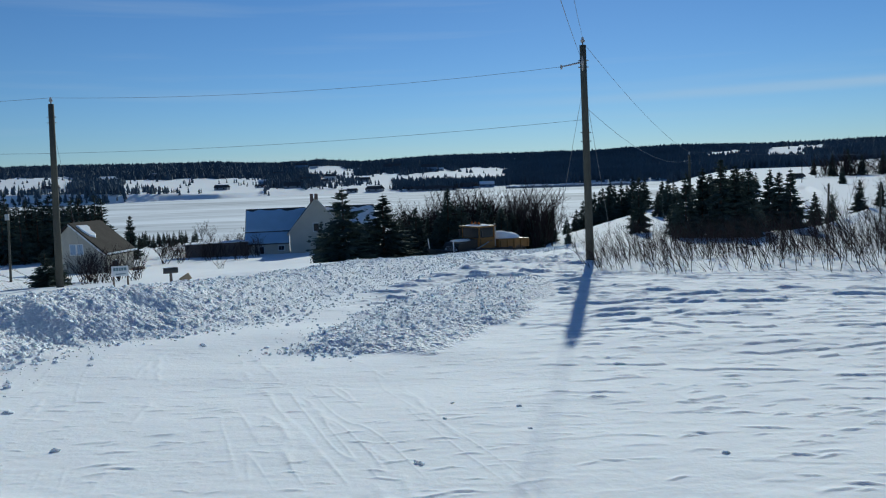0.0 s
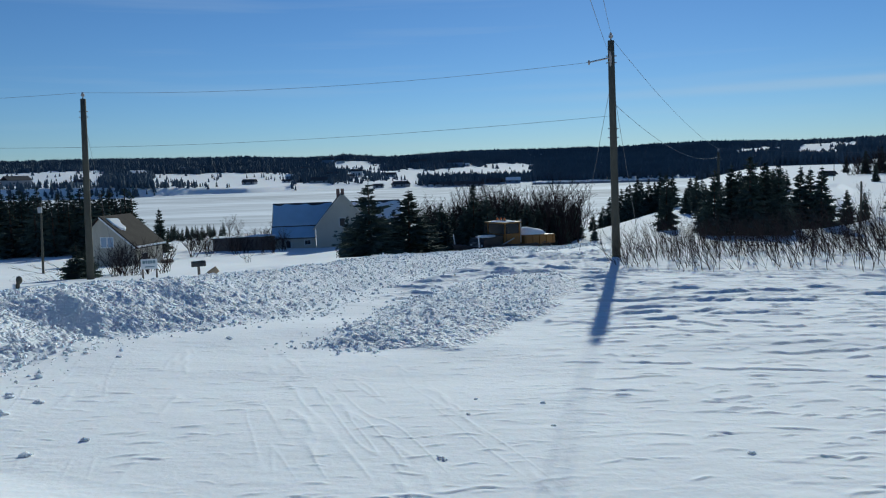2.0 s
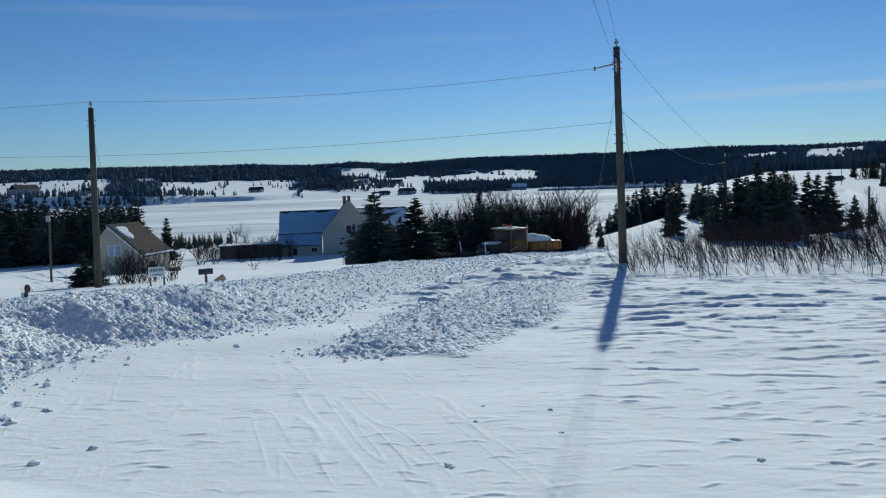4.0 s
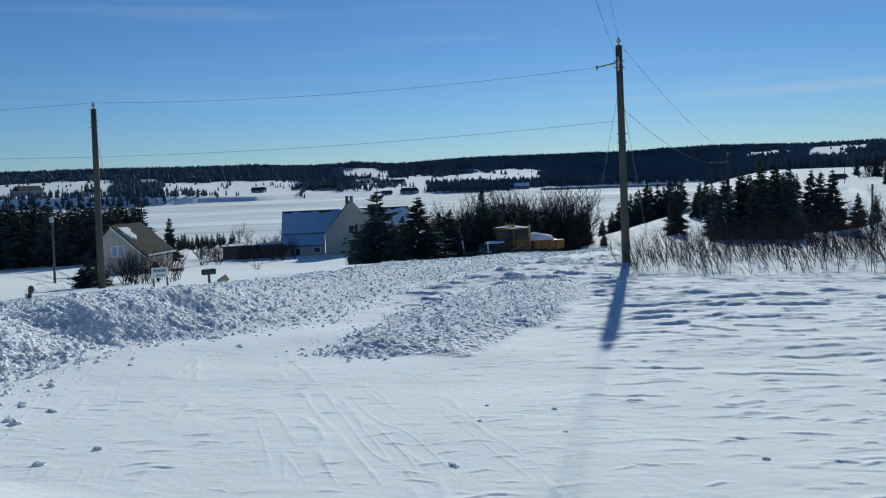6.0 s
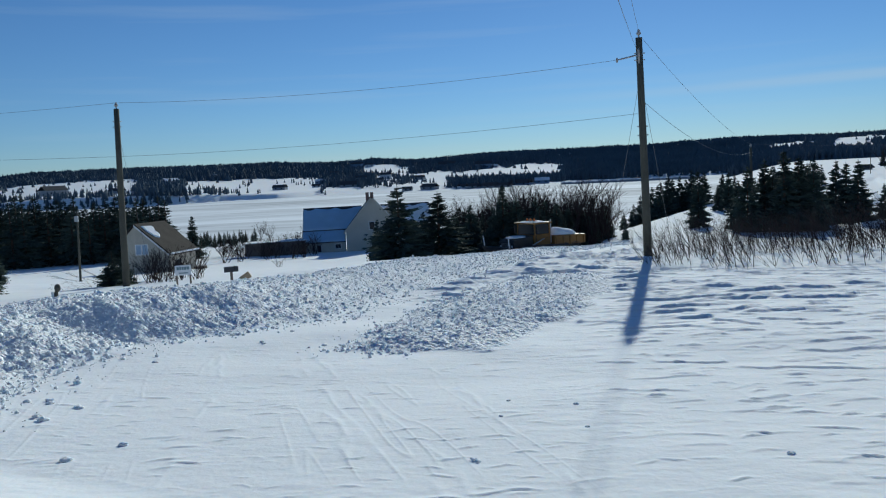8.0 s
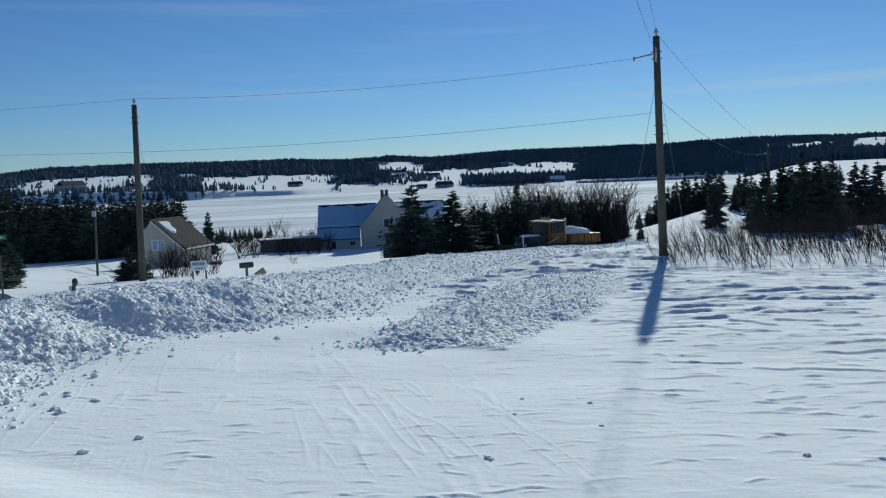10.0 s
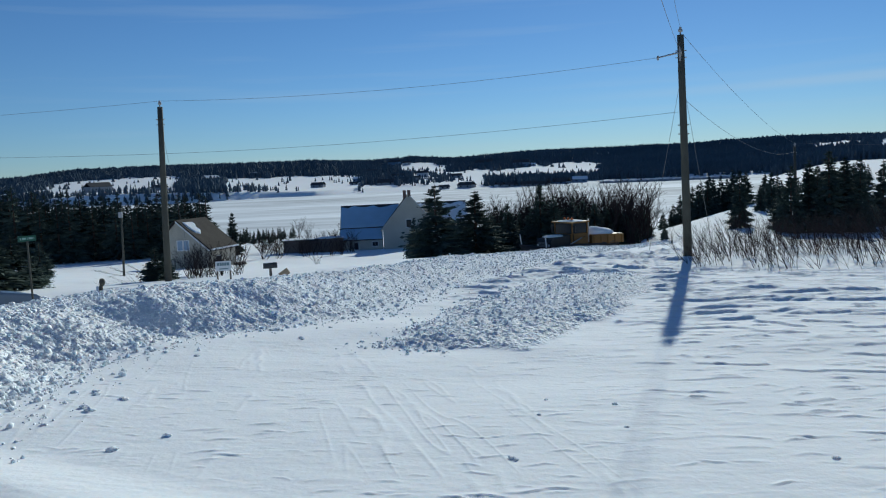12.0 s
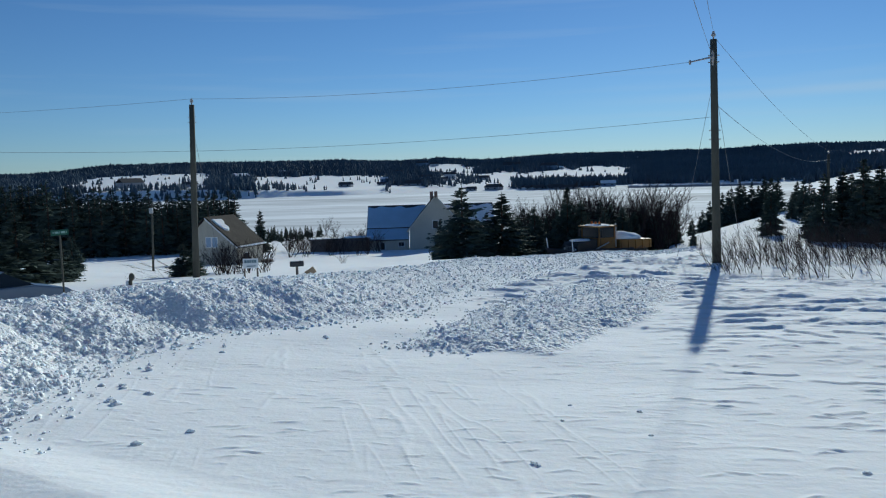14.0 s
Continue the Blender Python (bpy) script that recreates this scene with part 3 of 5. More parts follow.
    # wood behind the cottage
    for k in range(175):
        az = -44 + 20.3 * (k + rng.random()) / 175
        d = rng.uniform(128, 175) if k % 3 else rng.uniform(120, 130)
        spruce(at(az, d), rng.uniform(7.6, 10.0) + np.interp(az, (-38, -28), (1.4, 0)), rng.randrange(3), rng.random() * 6, "dark spruce in the wood by the shore", "shore wood", rng.uniform(1.0, 1.5), SPRUCES_FAR)
    spruce(at(-22.0, 116), 6.2, 1, 1.0, "lone dark spruce beside the cottage", "", 1.1)
    for k in range(34):
        spruce(at(-21.8 + 4.2 * k / 34 + rng.uniform(-0.2, 0.2), rng.uniform(170, 215)), rng.uniform(2.2, 3.6), k % 3, k, "small dark spruce along the shore", "shore spruces", 1.2, SPRUCES_FAR)
    # low spreading spruces by the road sign
    for az, d, h, w in ((-37.6, 40, 3.6, 1.4), (-36.0, 42, 2.6, 1.7), (-34.9, 45, 1.7, 1.8), (-38.8, 38, 2.6, 1.6), (-40.5, 42, 3.6, 1.3), (-34.4, 60, 2.6, 1.3), (-27.35, 44, 1.9, 1.5), (-26.7, 45, 1.6, 1.5)):
        spruce(at(az, d), h, 2, az, "low spreading spruce with snow round its boughs", "roadside spruces", w)
    for k in range(44):
        spruce(at(14.8 + 7.0 * (k + rng.random()) / 44, rng.uniform(135, 205)), rng.uniform(3.0, 4.8), k % 3, k, "dark spruce on a point in the bay", "point spruces", rng.uniform(1.1, 1.5), SPRUCES_FAR)
    # right edge, far
    for az, d, h in ((28.0, 105, 4.0), (29.2, 110, 3.2), (30.5, 120, 4.4), (27.0, 210, 4.4), (26.4, 300, 8), (27.3, 310, 9.5), (28.1, 305, 7.5), (29.3, 315, 8.5), (25.3, 330, 6)):
        spruce(at(az, d), h, 1, az, "small spruce on a snowy rise", "field spruces", 1.1)


trees()


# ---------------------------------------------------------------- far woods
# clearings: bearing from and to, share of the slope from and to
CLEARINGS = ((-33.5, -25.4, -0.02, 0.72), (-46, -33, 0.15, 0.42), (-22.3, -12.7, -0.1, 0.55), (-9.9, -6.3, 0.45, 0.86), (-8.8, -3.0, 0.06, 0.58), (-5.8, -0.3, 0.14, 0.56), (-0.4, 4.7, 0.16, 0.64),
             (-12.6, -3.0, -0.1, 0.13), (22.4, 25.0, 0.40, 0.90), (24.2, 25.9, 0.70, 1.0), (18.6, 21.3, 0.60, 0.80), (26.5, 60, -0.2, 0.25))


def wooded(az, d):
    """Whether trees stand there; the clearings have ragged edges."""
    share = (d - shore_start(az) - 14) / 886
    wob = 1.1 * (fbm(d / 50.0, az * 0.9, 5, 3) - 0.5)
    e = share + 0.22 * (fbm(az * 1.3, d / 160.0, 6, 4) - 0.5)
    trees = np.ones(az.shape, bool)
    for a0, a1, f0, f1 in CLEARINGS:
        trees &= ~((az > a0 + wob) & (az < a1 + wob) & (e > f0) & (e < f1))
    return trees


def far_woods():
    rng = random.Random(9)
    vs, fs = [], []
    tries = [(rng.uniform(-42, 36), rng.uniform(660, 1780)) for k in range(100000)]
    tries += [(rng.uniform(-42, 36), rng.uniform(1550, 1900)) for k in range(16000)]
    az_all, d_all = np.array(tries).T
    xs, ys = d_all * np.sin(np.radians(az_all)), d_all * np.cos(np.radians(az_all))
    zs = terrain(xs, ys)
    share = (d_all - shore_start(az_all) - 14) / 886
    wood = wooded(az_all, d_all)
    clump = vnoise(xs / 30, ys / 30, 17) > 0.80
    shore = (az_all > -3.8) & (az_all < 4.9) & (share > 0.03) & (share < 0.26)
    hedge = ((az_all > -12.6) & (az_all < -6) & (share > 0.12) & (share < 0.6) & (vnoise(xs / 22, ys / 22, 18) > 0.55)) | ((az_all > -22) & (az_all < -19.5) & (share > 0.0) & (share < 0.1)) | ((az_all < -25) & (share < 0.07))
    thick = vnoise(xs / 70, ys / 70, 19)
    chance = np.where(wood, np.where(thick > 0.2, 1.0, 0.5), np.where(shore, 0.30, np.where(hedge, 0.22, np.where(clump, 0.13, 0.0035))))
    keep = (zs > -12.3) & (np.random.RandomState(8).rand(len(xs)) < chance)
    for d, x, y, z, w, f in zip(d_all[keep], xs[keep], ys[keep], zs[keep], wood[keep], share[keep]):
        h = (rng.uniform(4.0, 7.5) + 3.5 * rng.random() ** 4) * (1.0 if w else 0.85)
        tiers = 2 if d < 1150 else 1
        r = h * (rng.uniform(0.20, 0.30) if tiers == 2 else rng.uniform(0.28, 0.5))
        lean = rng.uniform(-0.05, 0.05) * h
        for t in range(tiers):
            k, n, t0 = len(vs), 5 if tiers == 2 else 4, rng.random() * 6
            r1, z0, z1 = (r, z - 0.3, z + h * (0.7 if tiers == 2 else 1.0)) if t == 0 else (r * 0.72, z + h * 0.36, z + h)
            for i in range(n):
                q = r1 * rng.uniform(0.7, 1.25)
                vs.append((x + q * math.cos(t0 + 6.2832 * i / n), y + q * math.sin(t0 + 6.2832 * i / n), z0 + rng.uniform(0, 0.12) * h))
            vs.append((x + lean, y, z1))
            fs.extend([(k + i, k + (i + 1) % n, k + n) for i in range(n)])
    ob = new("far_woods", mesh_of("far_woods", vs, fs, M_HAZYWOOD))
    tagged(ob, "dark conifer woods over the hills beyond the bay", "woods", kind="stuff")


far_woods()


# ---------------------------------------------------------------- bare trees and brush
def bare_meshes(name, seed, levels, spread, thick, trunks=1, fan=0.25, mat=None, apart=0.12):
    """A leafless tree or shrub one metre high, all limbs and twigs in one mesh."""
    rng = random.Random(seed)
    bm = bmesh.new()

    def limb(p, way, length, r, level):
        pts, here, w = [p], p, way.copy()
        steps = 3 if level < 3 else 1
        for k in range(steps):
            w = (w + Vector((rng.uniform(-1, 1), rng.uniform(-1, 1), rng.uniform(-0.3, 0.7))) * 0.16).normalized()
            here = here + w * length / steps
            pts.append(here)
        tube(pts, [r, r * 0.85, r * 0.7, r * 0.45] if steps == 3 else [r, r * 0.5], 3 if level else 5, bm, False)
        if level < levels:
            for k in range(rng.randint(3, 5)):
                q = rng.choice(pts[1:]) if level else rng.choice(pts[1:])
                turn = Vector((rng.uniform(-1, 1), rng.uniform(-1, 1), rng.uniform(-0.1, 0.9))).normalized()
                limb(q, (w * (1 - spread) + turn * spread).normalized(), length * rng.uniform(0.45, 0.68), r * 0.55, level + 1)

    for k in range(trunks):
        way = Vector((rng.uniform(-fan, fan), rng.uniform(-fan, fan), 1)).normalized()
        limb(Vector((rng.uniform(-apart, apart) * (trunks > 1), rng.uniform(-apart, apart) * (trunks > 1), -0.08)), way, rng.uniform(0.5, 0.62), thick, 0)
    me = bpy.data.meshes.new(name)
    bm.to_mesh(me)
    bm.free()
    me.materials.append(mat or M_TWIG)
    return me


BARE = [bare_meshes("bare_tree_%s" % "abc"[k], 20 + k, 4, 0.52, 0.0125) for k in range(3)]
SHRUBS = [bare_meshes("shrub_%s" % "abcde"[k], 40 + k, 2, 0.34, 0.0054, 3 + k % 2, 0.30, None, 0.5) for k in range(5)]
BUSH = [bare_meshes("bush_%s" % "ab"[k], 60 + k, 2, 0.5, 0.012, 6, 0.7) for k in range(2)]


def bare(name, me, where, height, label, category, group, turn=0.0, wide=1.0, lean=(0, 0)):
    ob = thing(name, where, label, category, group)
    ob.matrix_basis = Matrix.Translation(where) @ Euler((lean[0], lean[1], 0)).to_matrix().to_4x4() @ Matrix.Rotation(turn, 4, "Z")
    ob.scale = (height * wide, height * wide, height)
    part("crown", me, M_TWIG, ob)


def brush():
    rng = random.Random(77)
    for k in range(240):
        az = 11.2 + 22.8 * ((k + rng.random()) / 240) ** 0.9
        d = rng.uniform(24, 46) if az > 14 else rng.uniform(26, 36)
        bare("roadside_shrub", SHRUBS[rng.randrange(5)], at(az, d), rng.uniform(0.9, 1.7) + 0.8 * rng.random() ** 2 + 0.03 * max(0, az - 20), "leafless reddish-brown alder stems rising from snow", "shrub", "alder brush",
             rng.random() * 6.28, rng.uniform(0.8, 1.2), (rng.uniform(-0.25, 0.25), rng.uniform(-0.6, 0.12)))
    for k in range(16):
        bare("bare_bush", BUSH[k % 2], at(-26.2 + 4.6 * rng.random(), rng.uniform(41, 50)), rng.uniform(1.3, 2.2), "leafless brown bush in front of the cottage", "bush", "cottage bushes", k, 0.9)
    for k in range(36):
        bare("bare_bush", BUSH[k % 2], at(-20.2 + 6.6 * rng.random() ** 1.2, rng.uniform(100, 126)), rng.uniform(1.8, 3.6), "leafless brown bush along a low shed", "bush", "shed bushes", k, 1.1)
    for az, d, tilt in ((-28.9, 41, 1.25), (-28.2, 42, 1.1), (-29.8, 42, 1.35)):
        bare("fallen_branch", SHRUBS[1], at(az, d, 0.1), 2.2, "bare fallen branch lying on the snow", "branch", "fallen branches", 0.0, 0.8, (0.15, -tilt))
    bare("bare_bush", BUSH[0], at(-16.2, 84), 1.2, "small leafless bush alone in the snowy field", "bush", "", 1.0, 1.3)
    for az, d, h in ((-17.6, 125, 5.4), (-16.9, 128, 4.6), (-15.1, 124, 5.6), (-14.6, 130, 4.6)):
        bare("bare_tree", BARE[int(d) % 3], at(az, d), h, "leafless grey tree near the shore", "bare tree", "shore trees", az)
    for k in range(118):
        az = -4.0 + 12.2 * (k + rng.random()) / 118
        bare("bare_tree", BARE[k % 3], at(az, rng.uniform(74, 112)), rng.uniform(4.2, 7.0), "leafless grey-brown tree in the roadside thicket", "bare tree", "thicket trees", k, rng.uniform(0.7, 1.0))
    for k in range(46):
        bare("bare_tree", BARE[k % 3], at(-0.8 + 8.2 * (k + rng.random()) / 46, rng.uniform(78, 98)), rng.uniform(6.6, 8.6), "leafless grey-brown tree in the roadside thicket", "bare tree", "thicket trees", k * 2.1, rng.uniform(0.7, 1.0))
    for k in range(44):
        bare("bare_bush", BUSH[k % 2], at(-2.6 + 10.2 * (k + rng.random()) / 44, rng.uniform(74, 98)), rng.uniform(2.4, 4.4), "tall leafless brown bush in the roadside thicket", "bush", "thicket bushes", k, rng.uniform(0.8, 1.2))
    for k in range(14):
        bare("bare_tree", BARE[k % 3], at(26.0 + 6.5 * rng.random(), rng.uniform(96, 125)), rng.uniform(3.0, 4.6), "leafless tree on the snowy rise", "bare tree", "rise trees", k, 0.8)
    for k in range(26):
        bare("bare_tree", BUSH[k % 2], at(25.6 + 4.6 * k / 26 + 0.3 * rng.random(), rng.uniform(285, 340)), rng.uniform(5, 10), "large leafless tree on the far rise", "bare tree", "far rise trees", k, 1.1)


brush()


# ---------------------------------------------------------------- poles and wires
def polar(az, d, z):
    return Vector((d * math.sin(radians(az)), d * math.cos(radians(az)), z))


def utility_pole(name, foot, top, r0, r1, label, bracket=None):
    ob = thing(name, foot, label, "utility pole")
    rel = top - foot
    part("shaft", tube([Vector((0, 0, -0.7)), rel * 0.33, rel * 0.66, rel], [r0 * 1.03, r0 * 0.9, r0 * 0.78 + r1 * 0.05, r1], 14), M_POLE, ob, smooth=True)
    cap = tube([rel, rel + Vector((0, 0, 0.10)), rel + Vector((0, 0, 0.12)), rel + Vector((0, 0, 0.20)), rel + Vector((0, 0, 0.22)), rel + Vector((0, 0, 0.30))], [0.03, 0.03, 0.085, 0.085, 0.05, 0.045], 10)
    part("insulator", cap, M_PORCELAIN, ob, "grey porcelain insulator")
    for f in (0.93, 0.90, 0.60, 0.56):
        p = rel * f
        part("bolt", tube([p + Vector((-r0 * 1.25, 0, 0)), p + Vector((r0 * 1.25, 0, 0))], 0.022, 6), M_STEEL, ob)
    if bracket:
        tip, root = bracket
        tip, root = tip - foot, root - foot
        arm = part("standoff_arm", tube([root, tip], [0.035, 0.025], 8), M_STEEL, ob, "galvanised standoff arm")
        part("insulator", tube([tip + Vector((0, 0, -0.1)), tip, tip + Vector((0, 0, 0.08))], [0.03, 0.05, 0.03], 8), M_PORCELAIN, arm)
        q = root + Vector((0.06, 0, 0))
        part("cutout", tube([q + Vector((0, -0.02, -0.32)), q + Vector((0, -0.05, 0)), q + Vector((0, 0.02, 0.32))], [0.03, 0.055, 0.03], 8), M_PORCELAIN, ob, "grey porcelain fuse holder")
    return ob


def wire(name, a, b, sag, r, label, category="wire", group="overhead wires"):
    pts = []
    for k in range(25):
        f = k / 24
        p = a.lerp(b, f)
        p.z -= sag * 4 * f * (1 - f)
        pts.append(p)
    ob = new(name)
    tagged(ob, label, category, group)
    part("strand", tube(pts, r, 5), M_WIRE, ob)


def poles():
    foot_r, top_r = at(10.54, 31.7), polar(10.27, 31.7, 6.45)
    foot_l, top_l = at(-26.61, 40.0), polar(-26.23, 40.0, 5.42)
    tip, root = polar(8.75, 31.5, 5.64), polar(10.12, 31.6, 5.78)
    utility_pole("utility_pole", foot_r, top_r, 0.165, 0.125, "tall grey wooden utility pole rising from drifted snow", (tip, root))
    utility_pole("utility_pole", foot_l, top_l, 0.17, 0.125, "grey wooden utility pole beside the ploughed road")
    p2, t2 = at(17.5, 70), polar(17.45, 70, 2.5)
    utility_pole("utility_pole", p2, t2, 0.14, 0.10, "distant grey utility pole among dark spruces")
    up = Vector((0, 0, 0.28))
    off_left = polar(-47, 62, 6.3)
    wire("overhead_wire", tip, top_l + up, 0.35, 0.007, "thin dark power wire between two wooden poles")
    wire("overhead_wire", top_l + up, off_left, 0.2, 0.007, "thin dark power wire leaving the roadside pole")
    low_r, low_l = polar(10.1, 31.6, 3.55), polar(-26.3, 40, 3.2)
    wire("overhead_wire", low_r, low_l, 0.22, 0.007, "thin dark communication cable between two wooden poles")
    wire("overhead_wire", low_l, polar(-47, 62, 4.5), 0.15, 0.007, "thin dark communication cable leaving the roadside pole")
    wire("overhead_wire", root + Vector((0, 0, 0.2)), Vector((-1.75, -6, 3.1)), 0.15, 0.006, "thin service wire passing high over the yard")
    wire("overhead_wire", top_r + up, Vector((-1.6, -6, 3.5)), 0.15, 0.006, "thin service wire passing high over the yard")
    wire("overhead_wire", top_r + Vector((0.1, 0, 0)), t2 + up, 0.5, 0.008, "thin dark wire running to a distant pole")
    wire("overhead_wire", polar(10.5, 31.7, 4.0), t2 - Vector((0, 0, 0.4)), 0.9, 0.009, "thin dark wire running to a distant pole")
    wire("overhead_wire", t2 + up, polar(38, 110, 3.0), 0.8, 0.008, "thin dark wire running to a distant pole")
    wire("guy_wire", polar(10.25, 31.7, 4.85), at(7.9, 41), 0.0, 0.008, "thin steel guy wire anchored in snow", "guy wire", "guy wires")
    wire("guy_wire", polar(10.45, 31.7, 4.5), at(12.2, 41), 0.0, 0.008, "thin steel guy wire anchored in snow", "guy wire", "guy wires")
    wire("guy_wire", polar(-26.28, 40, 4.6), at(-24.9, 47), 0.0, 0.007, "thin steel guy wire anchored in snow", "guy wire", "guy wires")
    # thin posts
    foot, top = at(-29.41, 60), polar(-29.22, 60, 0.28)
    ob = thing("lamp_post", foot, "slim dark post with a small grey box", "post")
    part("shaft", tube([Vector((0, 0, -0.4)), top - foot], [0.085, 0.065], 8), M_POLE, ob)
    p = (top - foot) * 0.9
    part("meter_box", box(p.x - 0.13, p.y - 0.2, p.z - 0.2, p.x + 0.13, p.y - 0.06, p.z + 0.2, 0.03), M_STEEL, ob, "small grey metal box")
    for az, d, s in ((26.2, 75, -0.0259), (29.2, 84, -0.0292), (24.6, 230, -0.004)):
        foot, top = at(az, d), polar(az, d, 1.6 + s * d)
        ob = thing("fence_post", foot, "slim weathered post on the snowy rise", "post", "roadside posts")
        part("shaft", tube([Vector((0, 0, -0.4)), (top - foot) * 0.5, top - foot], [0.09, 0.085, 0.08], 8), M_POLE, ob)


poles()
wall = new("wall_south", bpy.data.meshes.new("wall_south"))
wall_bm = box(-7, -6.4, -1.0, 7, -6.05, 4.6, 0.02)
wall_bm.to_mesh(wall.data)
wall_bm.free()
wall.data.materials.append(M_CREAM)
tagged(wall, "plain cream house wall behind the yard", "wall", kind="structure")


# ---------------------------------------------------------------- house, cottage and shed
def facing(az):
    """Turn about z so that local -y looks at the yard."""
    return -radians(az)


def slab(points, thick, bm=None):
    """A thick plate over a planar outline."""
    bm = bm or bmesh.new()
    pts = [Vector(p) for p in points]
    n = (pts[1] - pts[0]).cross(pts[2] - pts[0]).normalized()
    if n.z < 0:
        n = -n
    low = [bm.verts.new(p) for p in pts]
    up = [bm.verts.new(p + n * thick) for p in pts]
    bm.faces.new(low)
    bm.faces.new(up[::-1])
    for k in range(len(pts)):
        bm.faces.new((low[k], up[k], up[(k + 1) % len(pts)], low[(k + 1) % len(pts)]))
    bmesh.ops.recalc_face_normals(bm, faces=bm.faces)
    return bm


def window(parent, x, y, z, w, h, panes=2, glass=None):
    """A framed window in a wall that looks along -y."""
    bm = box(x - w / 2 - 0.08, y - 0.05, z - 0.08, x + w / 2 + 0.08, y - 0.002, z)
    box(x - w / 2 - 0.08, y - 0.05, z + h, x + w / 2 + 0.08, y - 0.002, z + h + 0.08, bm=bm)
    box(x - w / 2 - 0.08, y - 0.05, z, x - w / 2, y - 0.002, z + h, bm=bm)
    box(x + w / 2, y - 0.05, z, x + w / 2 + 0.08, y - 0.002, z + h, bm=bm)
    win = part("window", bm, M_TRIM, parent, "white window frame")
    for k in range(panes):
        x0 = x - w / 2 + w * k / panes
        part("pane", box(x0 + 0.02, y - 0.03, z + 0.005, x0 + w / panes - 0.02, y - 0.004, z + h - 0.005), glass or M_GLASS, win)
    return win


def snow_sheet(x0, y0, z0, x1, y1, z1, thick, seed, ragged=0.25):
    """Snow on a roof plane that rises from y0 to y1, its top edge melted unevenly."""
    n, m = 26, 10
    bm = bmesh.new()
    rows = []
    for j in range(m + 1):
        row = []
        for i in range(n + 1):
            u, v = i / n, j / m
            top = 1 - ragged * 0.25 * float(vnoise(np.array(u * 9.0), np.array(seed * 1.0), seed))
            vv = v * top
            t = thick * (0.75 + 0.5 * float(vnoise(np.array(u * 6.0), np.array(v * 4.0), seed))) * min(1, 6 * min(u, 1 - u, 1 - v) + 0.05)
            row.append(bm.verts.new((x0 + (x1 - x0) * u, y0 + (y1 - y0) * vv, z0 + (z1 - z0) * vv + t + 0.01)))
        rows.append(row)
    for j in range(m):
        for i in range(n):
            bm.faces.new((rows[j][i], rows[j][i + 1], rows[j + 1][i + 1], rows[j + 1][i]))
    low = [bm.verts.new((v.co.x, v.co.y, v.co.z - thick * 1.2)) for v in rows[0]]
    for i in range(n):
        bm.faces.new((low[i], low[i + 1], rows[0][i + 1], rows[0][i]))
    return bm


